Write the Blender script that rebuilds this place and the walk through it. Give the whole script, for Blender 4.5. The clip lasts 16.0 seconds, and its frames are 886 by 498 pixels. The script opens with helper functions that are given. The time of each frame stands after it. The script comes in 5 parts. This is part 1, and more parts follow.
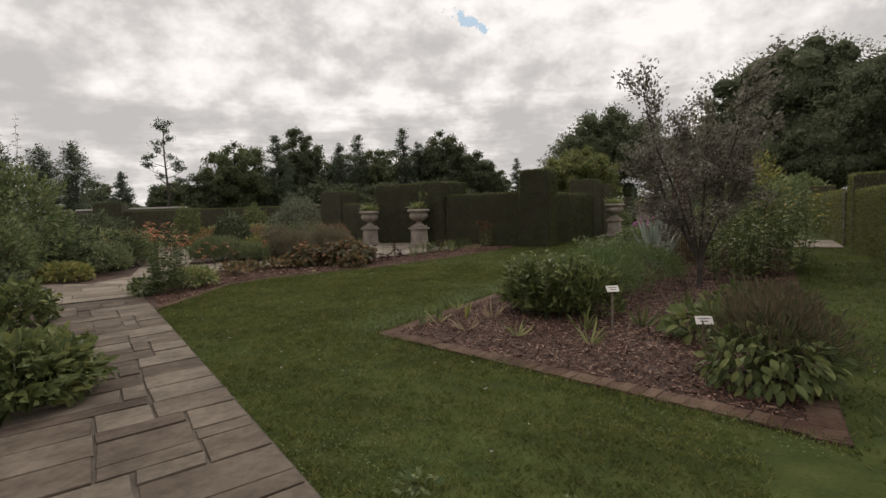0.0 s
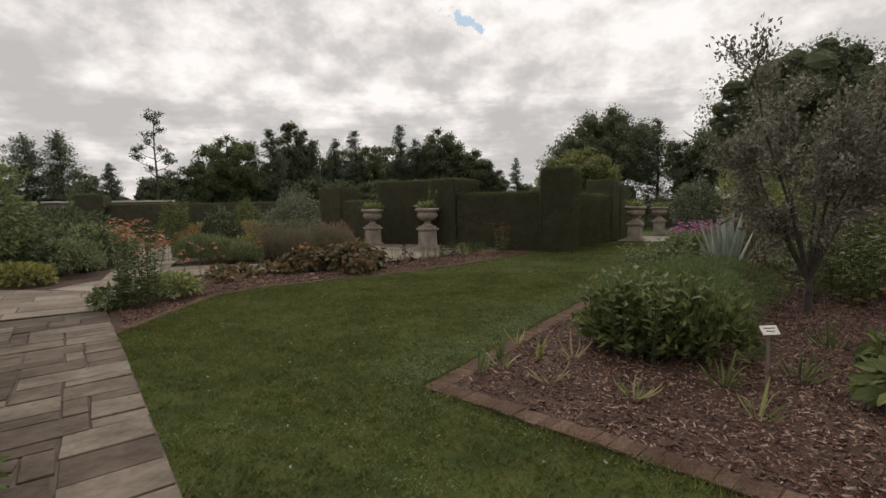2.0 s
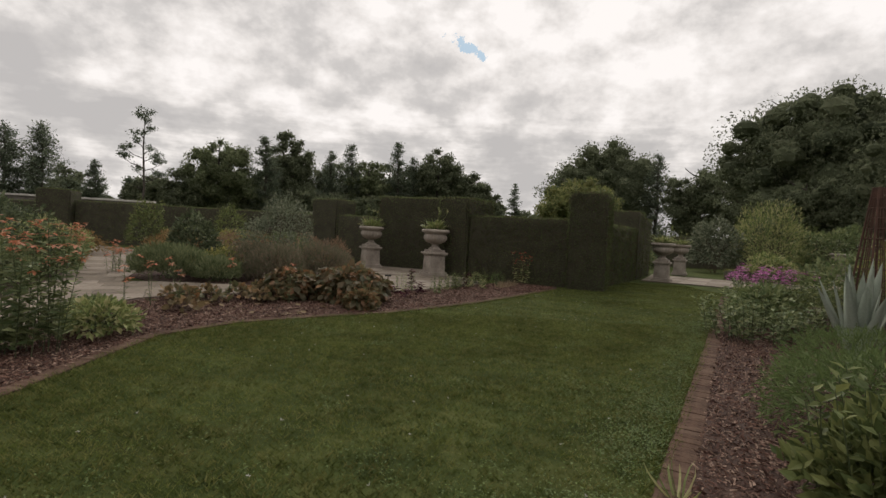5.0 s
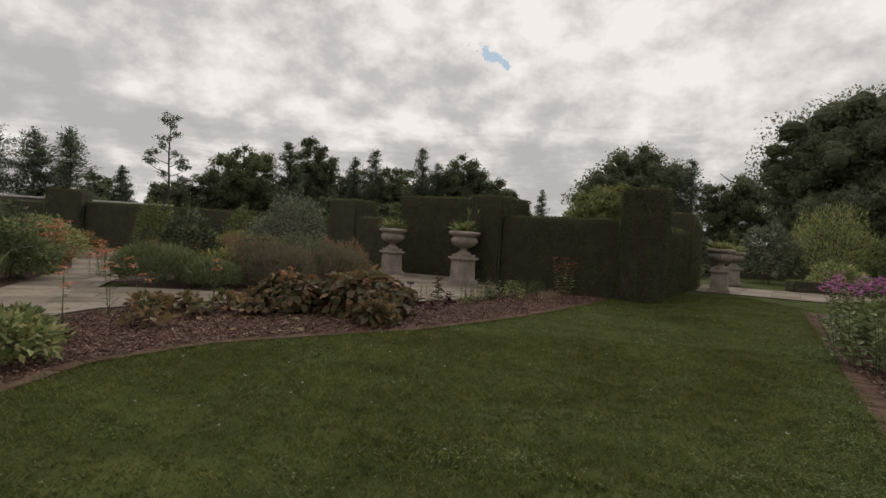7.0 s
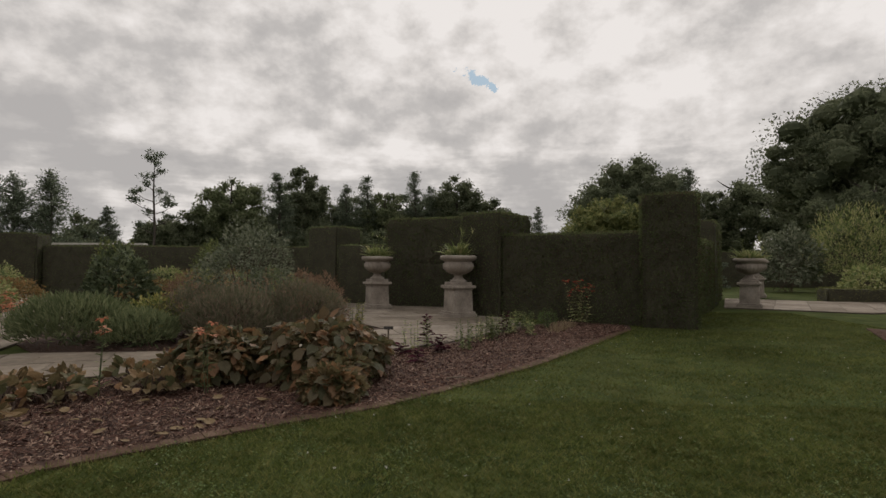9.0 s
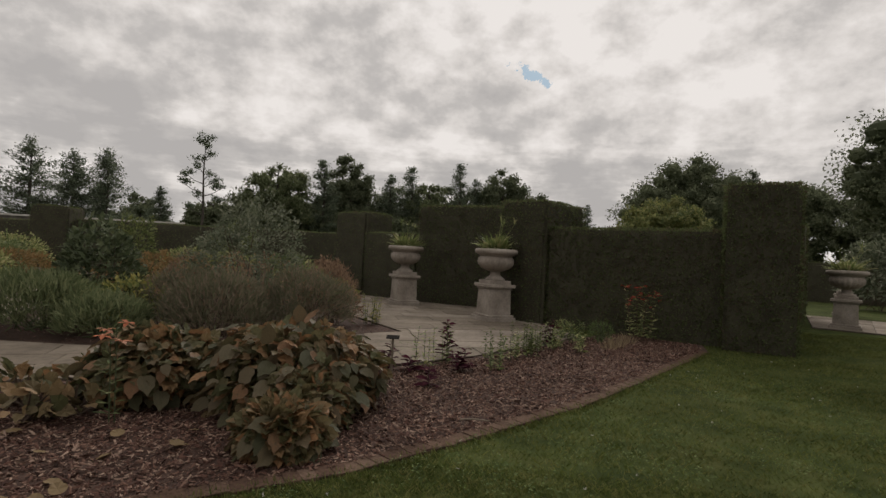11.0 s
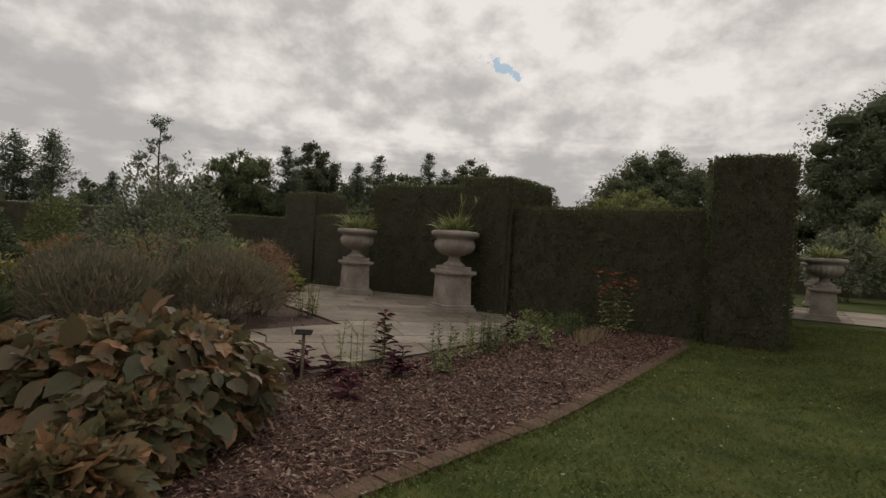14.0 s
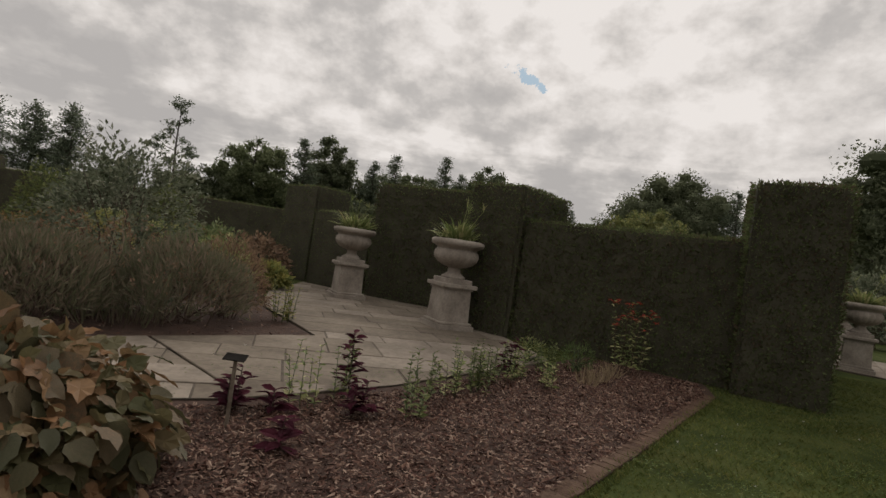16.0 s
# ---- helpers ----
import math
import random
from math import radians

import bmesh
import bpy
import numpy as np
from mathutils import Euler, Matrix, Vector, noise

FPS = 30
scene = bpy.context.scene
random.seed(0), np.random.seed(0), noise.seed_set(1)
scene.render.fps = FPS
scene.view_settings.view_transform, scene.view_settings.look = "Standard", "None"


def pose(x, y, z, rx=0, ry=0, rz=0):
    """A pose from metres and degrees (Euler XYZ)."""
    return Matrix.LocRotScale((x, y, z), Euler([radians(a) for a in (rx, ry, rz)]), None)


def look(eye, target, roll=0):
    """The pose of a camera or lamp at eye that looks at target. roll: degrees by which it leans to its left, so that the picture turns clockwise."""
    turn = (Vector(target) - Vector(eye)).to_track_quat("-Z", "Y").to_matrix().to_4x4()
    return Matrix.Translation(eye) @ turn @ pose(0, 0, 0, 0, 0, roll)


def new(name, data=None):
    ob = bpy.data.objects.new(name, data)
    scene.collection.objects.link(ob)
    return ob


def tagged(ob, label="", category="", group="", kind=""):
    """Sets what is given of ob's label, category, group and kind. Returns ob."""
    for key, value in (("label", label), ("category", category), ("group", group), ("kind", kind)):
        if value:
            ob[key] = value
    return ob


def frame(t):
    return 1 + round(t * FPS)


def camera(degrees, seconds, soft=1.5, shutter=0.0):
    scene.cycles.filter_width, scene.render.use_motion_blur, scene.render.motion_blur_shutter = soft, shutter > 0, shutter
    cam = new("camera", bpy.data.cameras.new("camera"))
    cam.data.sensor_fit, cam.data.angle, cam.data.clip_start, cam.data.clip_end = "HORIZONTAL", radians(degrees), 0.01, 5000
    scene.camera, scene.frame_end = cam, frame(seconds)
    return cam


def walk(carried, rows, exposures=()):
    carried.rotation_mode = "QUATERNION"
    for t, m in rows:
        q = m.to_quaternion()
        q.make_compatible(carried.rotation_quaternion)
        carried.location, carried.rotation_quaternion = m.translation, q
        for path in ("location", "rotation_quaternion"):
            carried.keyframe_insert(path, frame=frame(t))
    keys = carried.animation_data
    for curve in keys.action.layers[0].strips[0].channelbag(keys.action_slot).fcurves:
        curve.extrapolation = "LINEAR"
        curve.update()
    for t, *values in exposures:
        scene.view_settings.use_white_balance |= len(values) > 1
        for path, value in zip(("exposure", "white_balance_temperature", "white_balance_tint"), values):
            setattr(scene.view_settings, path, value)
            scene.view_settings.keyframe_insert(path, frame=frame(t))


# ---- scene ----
cam = camera(82.0, 16.0)
PATH = [
    (0, (1.88, 0.96, 1.474), (1.755, 2.951, 1.336), -1.8),
    (0.5, (1.732, 1.456, 1.515), (1.577, 3.447, 1.4), -0.9),
    (1, (1.491, 1.899, 1.542), (1.392, 3.892, 1.411), -0.9),
    (1.5, (1.202, 2.362, 1.498), (1.12, 4.358, 1.393), 2.8),
    (2, (1.031, 2.843, 1.514), (0.935, 4.836, 1.372), -0.7),
    (2.5, (0.769, 3.192, 1.543), (0.678, 5.185, 1.398), -1.4),
    (3, (0.5, 3.545, 1.53), (0.42, 5.539, 1.392), -3.0),
    (3.5, (0.362, 3.919, 1.518), (0.296, 5.91, 1.341), -1.7),
    (4, (0.146, 4.234, 1.524), (0.186, 6.229, 1.401), 5.2),
    (4.5, (0.192, 4.895, 1.575), (0.178, 6.894, 1.494), 3.9),
    (7, (-0.077, 7.612, 1.363), (-0.225, 9.606, 1.332), 3.5),
    (7.5, (-0.148, 8.316, 1.426), (-0.264, 10.313, 1.403), 0.9),
    (8, (-0.075, 8.872, 1.49), (-0.203, 10.867, 1.55), 0.4),
    (10.5, (-0.021, 11.425, 1.426), (-0.244, 13.412, 1.478), 1.6),
    (11, (0.01, 11.864, 1.446), (-0.302, 13.84, 1.479), 3.2),
    (11.5, (0.012, 12.16, 1.422), (-0.276, 14.138, 1.464), 2.0),
    (12, (-0.055, 12.468, 1.349), (-0.254, 14.458, 1.377), 2.2),
    (12.5, (-0.067, 12.658, 1.288), (-0.219, 14.652, 1.274), 2.2),
    (13, (0.022, 12.9, 1.218), (-0.094, 14.896, 1.195), 4.6),
    (13.5, (0.128, 13.104, 1.204), (-0.009, 15.099, 1.173), 4.5),
    (14, (0.175, 13.275, 1.28), (-0.019, 15.266, 1.288), 3.5),
    (14.5, (0.211, 13.451, 1.309), (-0.027, 15.435, 1.387), 5.6),
    (15, (0.162, 13.854, 1.353), (-0.044, 15.843, 1.367), 5.7),
    (15.5, (0.162, 14.107, 1.412), (-0.021, 16.099, 1.407), 7.0),
    (16, (0.272, 14.296, 1.395), (0.033, 16.282, 1.417), 8.4),
]
walk(cam, [(t, look(e, g, r)) for t, e, g, r in PATH], [(0, 0.25, 6720, 12), (4.5, 0.23, 6720, 12), (7.0, 0.05, 6720, 12), (10.5, -0.06, 6780, 12), (16, -0.06, 6820, 12)])

# ---- light ----
def nodes_of(tree):
    tree.nodes.clear()
    return tree.nodes, tree.links


SUN_EL, SUN_AZ = 34.0, 4.0      # degrees above the horizon, degrees right of +y
world = bpy.data.worlds.new("sky")
scene.world = world
world.use_nodes = True
N, L = nodes_of(world.node_tree)
out = N.new("ShaderNodeOutputWorld")
sky = N.new("ShaderNodeTexSky")
sky.sky_type, sky.sun_disc = "NISHITA", False
sky.sun_elevation, sky.sun_rotation = radians(SUN_EL), radians(SUN_AZ)
blue = N.new("ShaderNodeBackground")
blue.inputs["Strength"].default_value = 0.05
tint = N.new("ShaderNodeMix")
tint.data_type, tint.blend_type = "RGBA", "MULTIPLY"
tint.inputs["Factor"].default_value = 1.0
tint.inputs["B"].default_value = (0.62, 0.84, 1.0, 1.0)
L.new(sky.outputs[0], tint.inputs["A"])
L.new(tint.outputs["Result"], blue.inputs["Color"])
co = N.new("ShaderNodeTexCoord")
sep = N.new("ShaderNodeSeparateXYZ")
L.new(co.outputs["Generated"], sep.inputs[0])


def sum_of(op, a, b):
    n = N.new("ShaderNodeMath")
    n.operation = op
    for i, v in enumerate((a, b)):
        if isinstance(v, (int, float)):
            n.inputs[i].default_value = v
        else:
            L.new(v, n.inputs[i])
    return n.outputs[0]


def noise_at(vector, scale, detail, rough, stretch=(1, 1, 1), shift=(0, 0, 0)):
    m = N.new("ShaderNodeMapping")
    m.inputs["Scale"].default_value, m.inputs["Location"].default_value = stretch, shift
    L.new(vector, m.inputs[0])
    n = N.new("ShaderNodeTexNoise")
    n.inputs["Scale"].default_value, n.inputs["Detail"].default_value, n.inputs["Roughness"].default_value = scale, detail, rough
    L.new(m.outputs[0], n.inputs["Vector"])
    return n.outputs["Fac"]


toward = N.new("ShaderNodeVectorMath")
toward.operation = "NORMALIZE"
L.new(co.outputs["Generated"], toward.inputs[0])
sep2 = N.new("ShaderNodeSeparateXYZ")
L.new(toward.outputs[0], sep2.inputs[0])
angles = N.new("ShaderNodeCombineXYZ")
L.new(sum_of("ARCTAN2", sep2.outputs["X"], sep2.outputs["Y"]), angles.inputs[0])
L.new(sum_of("ARCSINE", sep2.outputs["Z"], 0.0), angles.inputs[1])
height = sum_of("MAXIMUM", sep2.outputs["Z"], 0.0)
sheet = N.new("ShaderNodeCombineXYZ")
L.new(sum_of("DIVIDE", sep2.outputs["X"], sum_of("ADD", height, 0.42)), sheet.inputs[0])
L.new(sum_of("DIVIDE", sep2.outputs["Y"], sum_of("ADD", height, 0.42)), sheet.inputs[1])
big = noise_at(sheet.outputs[0], 2.2, 4, 0.55, (1, 1.2, 1), (3.1, 1.7, 0.6))
small = noise_at(angles.outputs[0], 10.5, 6, 0.58, (1.0, 1.4, 1), (7.3, 2.2, 0.3))
cloud = sum_of("ADD", sum_of("MULTIPLY", big, 0.46), sum_of("MULTIPLY", small, 0.54))
# a duller belt low down, broken by long bright strips
low_r = N.new("ShaderNodeMapRange")
low_r.interpolation_type = "SMOOTHSTEP"
low_r.inputs["From Min"].default_value, low_r.inputs["From Max"].default_value = 0.30, 0.13
L.new(sum_of("ARCSINE", sep2.outputs["Z"], 0.0), low_r.inputs["Value"])
strip = noise_at(angles.outputs[0], 3.2, 5, 0.6, (1, 5, 1), (1.3, 0.4, 0.2))
cloud = sum_of("ADD", cloud, sum_of("MULTIPLY", low_r.outputs[0], sum_of("SUBTRACT", sum_of("MULTIPLY", sum_of("SUBTRACT", strip, 0.52), 0.8), 0.05)))
cloud = sum_of("ADD", sum_of("MULTIPLY", cloud, 1.3), -0.15)
# the cloud is thinner and brighter round the hidden sun
dot = N.new("ShaderNodeVectorMath")
dot.operation = "DOT_PRODUCT"
L.new(toward.outputs[0], dot.inputs[0])
sun_way = Vector((math.sin(radians(SUN_AZ)) * math.cos(radians(SUN_EL)), math.cos(radians(SUN_AZ)) * math.cos(radians(SUN_EL)), math.sin(radians(SUN_EL))))
dot.inputs[1].default_value = sun_way
near_sun = sum_of("POWER", sum_of("MAXIMUM", dot.outputs["Value"], 0.0), 12.0)
cloud = sum_of("ADD", cloud, sum_of("MULTIPLY", near_sun, 0.15))
ramp = N.new("ShaderNodeValToRGB")
L.new(cloud, ramp.inputs[0])
els = ramp.color_ramp.elements
els[0].position, els[0].color = 0.35, (0.45, 0.445, 0.445, 1)
els[1].position, els[1].color = 0.65, (0.84, 0.825, 0.815, 1)
for p, c in ((0.46, (0.53, 0.522, 0.516, 1)), (0.55, (0.69, 0.675, 0.662, 1))):
    e = els.new(p)
    e.color = c
grey = N.new("ShaderNodeBackground")
# an overcast sky brightens towards the zenith
zenith = N.new("ShaderNodeMapRange")
zenith.interpolation_type = "SMOOTHSTEP"
zenith.inputs["From Min"].default_value, zenith.inputs["From Max"].default_value = 0.45, 0.95
zenith.inputs["To Min"].default_value, zenith.inputs["To Max"].default_value = 1.0, 1.7
L.new(height, zenith.inputs["Value"])
L.new(zenith.outputs[0], grey.inputs["Strength"])
L.new(ramp.outputs[0], grey.inputs["Color"])
# a small torn gap of clear sky
GAP = Vector((-0.008, 0.938, 0.347)).normalized()
long_way = Vector((0.9, 0.14, -0.42)).normalized()
long_way = (long_way - GAP * long_way.dot(GAP)).normalized()
across_way = GAP.cross(long_way)


def along_axis(axis):
    n = N.new("ShaderNodeVectorMath")
    n.operation = "DOT_PRODUCT"
    L.new(toward.outputs[0], n.inputs[0])
    n.inputs[1].default_value = axis
    return n.outputs["Value"]


qa, qb = sum_of("DIVIDE", along_axis(long_way), 0.042), sum_of("DIVIDE", along_axis(across_way), 0.011)
far_off = sum_of("ADD", sum_of("MULTIPLY", qa, qa), sum_of("MULTIPLY", qb, qb))
far_off = sum_of("ADD", far_off, sum_of("MULTIPLY", sum_of("LESS_THAN", along_axis(GAP), 0.0), 99.0))
torn = noise_at(toward.outputs[0], 38.0, 6, 0.75, (1.0, 1.0, 1.0), (0.4, 0.2, 0.0))
hole = sum_of("SUBTRACT", sum_of("MULTIPLY", sum_of("SUBTRACT", torn, 0.40), 10.0), far_off)
hole_r = N.new("ShaderNodeMapRange")
hole_r.inputs["From Min"].default_value, hole_r.inputs["From Max"].default_value = 0.2, 0.5
L.new(hole, hole_r.inputs["Value"])
mix = N.new("ShaderNodeMixShader")
L.new(hole_r.outputs[0], mix.inputs[0])
L.new(grey.outputs[0], mix.inputs[1])
L.new(blue.outputs[0], mix.inputs[2])
L.new(mix.outputs[0], out.inputs["Surface"])

sun = new("sun", bpy.data.lights.new("sun", "SUN"))
sun.data.energy, sun.data.angle, sun.data.color = 1.35, radians(20), (1.0, 0.95, 0.88)
sun.matrix_world = look(sun_way * 100, (0, 0, 0))

# ---- materials ----
def material(name, colours, rough=0.7, per="noise", scale=8.0, fine=60.0, bump=0.2, metal=0.0, translucent=0.0, spec=0.3, fine_amount=0.35, swing=0.5, spots=0.0, spot_scale=1.2):
    """colours: two to four base colours, spread by a noise in metres ('noise'), by mesh island ('island') or by object ('object'). spots: how far larger stains of the place darken it."""
    m = bpy.data.materials.new(name)
    m.use_nodes = True
    nt = m.node_tree
    ns, ls = nodes_of(nt)
    o = ns.new("ShaderNodeOutputMaterial")
    b = ns.new("ShaderNodeBsdfPrincipled")
    b.inputs["Roughness"].default_value, b.inputs["Metallic"].default_value = rough, metal
    b.inputs["Specular IOR Level"].default_value = spec
    tc = ns.new("ShaderNodeTexCoord")
    n1 = ns.new("ShaderNodeTexNoise")
    n1.inputs["Scale"].default_value, n1.inputs["Detail"].default_value = scale, 4
    ls.new(tc.outputs["Object"], n1.inputs["Vector"])
    n2 = ns.new("ShaderNodeTexNoise")
    n2.inputs["Scale"].default_value, n2.inputs["Detail"].default_value = fine, 3
    ls.new(tc.outputs["Object"], n2.inputs["Vector"])
    r = ns.new("ShaderNodeValToRGB")
    e = r.color_ramp.elements
    spread = (0.32, 0.68) if per == "noise" else (0.08, 0.92)
    e[0].position, e[1].position = spread
    e[0].color, e[1].color = (*colours[0], 1), (*colours[-1], 1)
    for i, c in enumerate(colours[1:-1]):
        k = e.new(spread[0] + (spread[1] - spread[0]) * (i + 1) / (len(colours) - 1))
        k.color = (*c, 1)
    if per == "noise":
        ls.new(n1.outputs["Fac"], r.inputs[0])
    else:
        if per == "island":
            g = ns.new("ShaderNodeNewGeometry")
            src = g.outputs["Random Per Island"]
        else:
            g = ns.new("ShaderNodeObjectInfo")
            src = g.outputs["Random"]
        a = ns.new("ShaderNodeMath")
        a.operation = "MULTIPLY_ADD"
        a.inputs[1].default_value, a.inputs[2].default_value = swing, -swing / 2
        ls.new(n1.outputs["Fac"], a.inputs[0])
        c2 = ns.new("ShaderNodeMath")
        ls.new(src, c2.inputs[0])
        ls.new(a.outputs[0], c2.inputs[1])
        ls.new(c2.outputs[0], r.inputs[0])
    mx = ns.new("ShaderNodeMix")
    mx.data_type, mx.blend_type = "RGBA", "MULTIPLY"
    mx.inputs["Factor"].default_value = fine_amount
    r2 = ns.new("ShaderNodeValToRGB")
    r2.color_ramp.elements[0].position, r2.color_ramp.elements[1].position = 0.3, 0.62
    r2.color_ramp.elements[0].color = (0.35, 0.35, 0.35, 1)
    ls.new(n2.outputs["Fac"], r2.inputs[0])
    ls.new(r.outputs[0], mx.inputs["A"])
    ls.new(r2.outputs[0], mx.inputs["B"])
    shade = mx.outputs["Result"]
    if spots:
        where = ns.new("ShaderNodeNewGeometry")
        n3 = ns.new("ShaderNodeTexNoise")
        n3.inputs["Scale"].default_value, n3.inputs["Detail"].default_value, n3.inputs["Roughness"].default_value = spot_scale, 5, 0.62
        ls.new(where.outputs["Position"], n3.inputs["Vector"])
        r3 = ns.new("ShaderNodeValToRGB")
        r3.color_ramp.elements[0].position, r3.color_ramp.elements[1].position = 0.36, 0.60
        r3.color_ramp.elements[0].color = (0.42, 0.40, 0.38, 1)
        ls.new(n3.outputs["Fac"], r3.inputs[0])
        mx3 = ns.new("ShaderNodeMix")
        mx3.data_type, mx3.blend_type = "RGBA", "MULTIPLY"
        mx3.inputs["Factor"].default_value = spots
        ls.new(shade, mx3.inputs["A"])
        ls.new(r3.outputs[0], mx3.inputs["B"])
        shade = mx3.outputs["Result"]
    ls.new(shade, b.inputs["Base Color"])
    if bump:
        bp = ns.new("ShaderNodeBump")
        bp.inputs["Strength"].default_value, bp.inputs["Distance"].default_value = bump, 0.02
        ls.new(n2.outputs["Fac"], bp.inputs["Height"])
        ls.new(bp.outputs[0], b.inputs["Normal"])
    if translucent:
        t = ns.new("ShaderNodeBsdfTranslucent")
        ls.new(shade, t.inputs["Color"])
        ms = ns.new("ShaderNodeMixShader")
        ms.inputs[0].default_value = translucent
        ls.new(b.outputs[0], ms.inputs[1])
        ls.new(t.outputs[0], ms.inputs[2])
        ls.new(ms.outputs[0], o.inputs["Surface"])
    else:
        ls.new(b.outputs[0], o.inputs["Surface"])
    return m


def leaf_material(name, *colours, rough=0.6, translucent=0.3, spec=0.2, scale=1.5, gain=1.55, swing=0.5, spots=0.0, spot_scale=1.2):
    colours = [(c[0] * gain * (1.07 if gain > 1 else 1.0), c[1] * gain, c[2] * gain) for c in colours]
    return material(name, colours, rough, "island", scale, 40.0, 0.0, translucent=translucent, spec=spec, fine_amount=0.2, swing=swing, spots=spots, spot_scale=spot_scale)


GRASS_SOIL = material("turf", [(0.038, 0.053, 0.018), (0.056, 0.072, 0.023), (0.080, 0.090, 0.031)], 0.95, scale=2.2, fine=35, bump=0.5, spec=0.03, spots=0.5, spot_scale=0.8)
GRASS = leaf_material("grass_blades", (0.062, 0.084, 0.023), (0.102, 0.128, 0.034), (0.136, 0.158, 0.043), (0.205, 0.200, 0.074), rough=0.75, spec=0.08, scale=7.0, gain=1.0, swing=1.5, translucent=0.4, spots=0.55, spot_scale=1.0)
CLOVER = leaf_material("clover_leaves", (0.048, 0.078, 0.024), (0.066, 0.100, 0.031), (0.086, 0.122, 0.040))
SOIL = material("damp_soil", [(0.040, 0.022, 0.015), (0.068, 0.037, 0.026)], 0.95, scale=6, fine=90, bump=0.6)
MULCH = material("bark_chips", [(0.045, 0.020, 0.014), (0.082, 0.038, 0.027), (0.125, 0.062, 0.044), (0.18, 0.100, 0.072), (0.33, 0.23, 0.175)], 0.9, "island", 5, 60, 0.2, spots=0.5, spot_scale=2.0)
PALE = material("pale_flagstone", [(0.165, 0.136, 0.106), (0.215, 0.180, 0.142), (0.270, 0.230, 0.188)], 0.88, "object", 3.5, 16, 0.3, spec=0.15, fine_amount=0.35, spots=0.5, spot_scale=1.1)
JOINT = material("path_joints", [(0.062, 0.050, 0.038), (0.105, 0.085, 0.066)], 0.95, scale=5, fine=70, bump=0.5)
SLAB = material("flagstone", [(0.092, 0.070, 0.054), (0.122, 0.096, 0.074), (0.148, 0.119, 0.093), (0.190, 0.158, 0.126)], 0.88, "object", 3.0, 18, 0.4, spec=0.15, fine_amount=0.4, swing=0.6, spots=0.75, spot_scale=1.5)
BRICK = material("edging_brick", [(0.100, 0.062, 0.045), (0.122, 0.078, 0.056), (0.146, 0.098, 0.072)], 0.95, "object", 5, 38, 0.6, spec=0.08, fine_amount=0.6, swing=0.9, spots=0.6, spot_scale=2.0)
STONE = material("carved_limestone", [(0.21, 0.178, 0.148), (0.29, 0.25, 0.21), (0.36, 0.315, 0.268)], 0.85, scale=3.0, fine=28, bump=0.25)
YEW_CORE = material("yew_inside", [(0.051, 0.046, 0.031), (0.073, 0.069, 0.044)], 0.95, scale=3, fine=30, bump=0.5)
YEW = leaf_material("yew_sprigs", (0.062, 0.048, 0.032), (0.046, 0.060, 0.027), (0.058, 0.080, 0.032), (0.076, 0.098, 0.040), rough=0.7, translucent=0.4, spec=0.12, scale=0.8, swing=1.0, gain=1.75, spots=0.45, spot_scale=0.9)
BOX = leaf_material("olive_hedge_sprigs", (0.055, 0.068, 0.022), (0.085, 0.098, 0.032), (0.115, 0.125, 0.044))
BARK = material("bark", [(0.05, 0.042, 0.035), (0.10, 0.085, 0.07)], 0.95, scale=5, fine=40, bump=0.6)
STEM = material("green_stems", [(0.05, 0.075, 0.03), (0.09, 0.10, 0.05)], 0.7, scale=5, fine=40, bump=0.0)
BROWN_STEM = material("brown_stems", [(0.06, 0.04, 0.03), (0.11, 0.075, 0.055)], 0.85, scale=5, fine=40, bump=0.0)
WOODPOST = material("weathered_stake", [(0.14, 0.11, 0.08), (0.22, 0.18, 0.14)], 0.9, scale=9, fine=60)
RUST = material("rusted_iron", [(0.066, 0.036, 0.026), (0.115, 0.060, 0.042)], 0.85, scale=7, fine=60)
LABEL_WHITE = material("label_plate_white", [(0.66, 0.62, 0.58), (0.74, 0.71, 0.67)], 0.5, scale=12, fine=80, bump=0.0)
LABEL_DARK = material("label_plate_dark", [(0.012, 0.011, 0.010), (0.022, 0.02, 0.018)], 0.9, scale=12, fine=80, bump=0.0, spec=0.04)
INK = material("label_ink", [(0.08, 0.07, 0.07), (0.12, 0.1, 0.1)], 0.7, bump=0.0)
COPING = material("pale_coping", [(0.42, 0.39, 0.35), (0.52, 0.49, 0.45)], 0.85, scale=2, fine=30)
WALLSTONE = material("far_wall", [(0.10, 0.09, 0.08), (0.16, 0.14, 0.125)], 0.9, scale=2, fine=20)

G_PEONY = leaf_material("peony_leaves", (0.042, 0.060, 0.021), (0.074, 0.096, 0.034), (0.112, 0.130, 0.046))
G_FERN = leaf_material("feathery_leaves", (0.052, 0.082, 0.028), (0.085, 0.120, 0.044))
G_MID = leaf_material("green_leaves", (0.052, 0.078, 0.032), (0.090, 0.118, 0.050), (0.130, 0.155, 0.072))
G_YELLOW = leaf_material("yellow_green_leaves", (0.085, 0.105, 0.034), (0.135, 0.150, 0.048), (0.200, 0.190, 0.062))
G_DARK = leaf_material("dark_leaves", (0.028, 0.040, 0.020), (0.050, 0.068, 0.034), (0.086, 0.106, 0.058))
G_SILVER = leaf_material("silver_leaves", (0.054, 0.070, 0.042), (0.088, 0.106, 0.068), (0.135, 0.152, 0.106))
G_OLIVE = leaf_material("olive_leaves", (0.066, 0.066, 0.048), (0.106, 0.104, 0.080), (0.175, 0.176, 0.145))
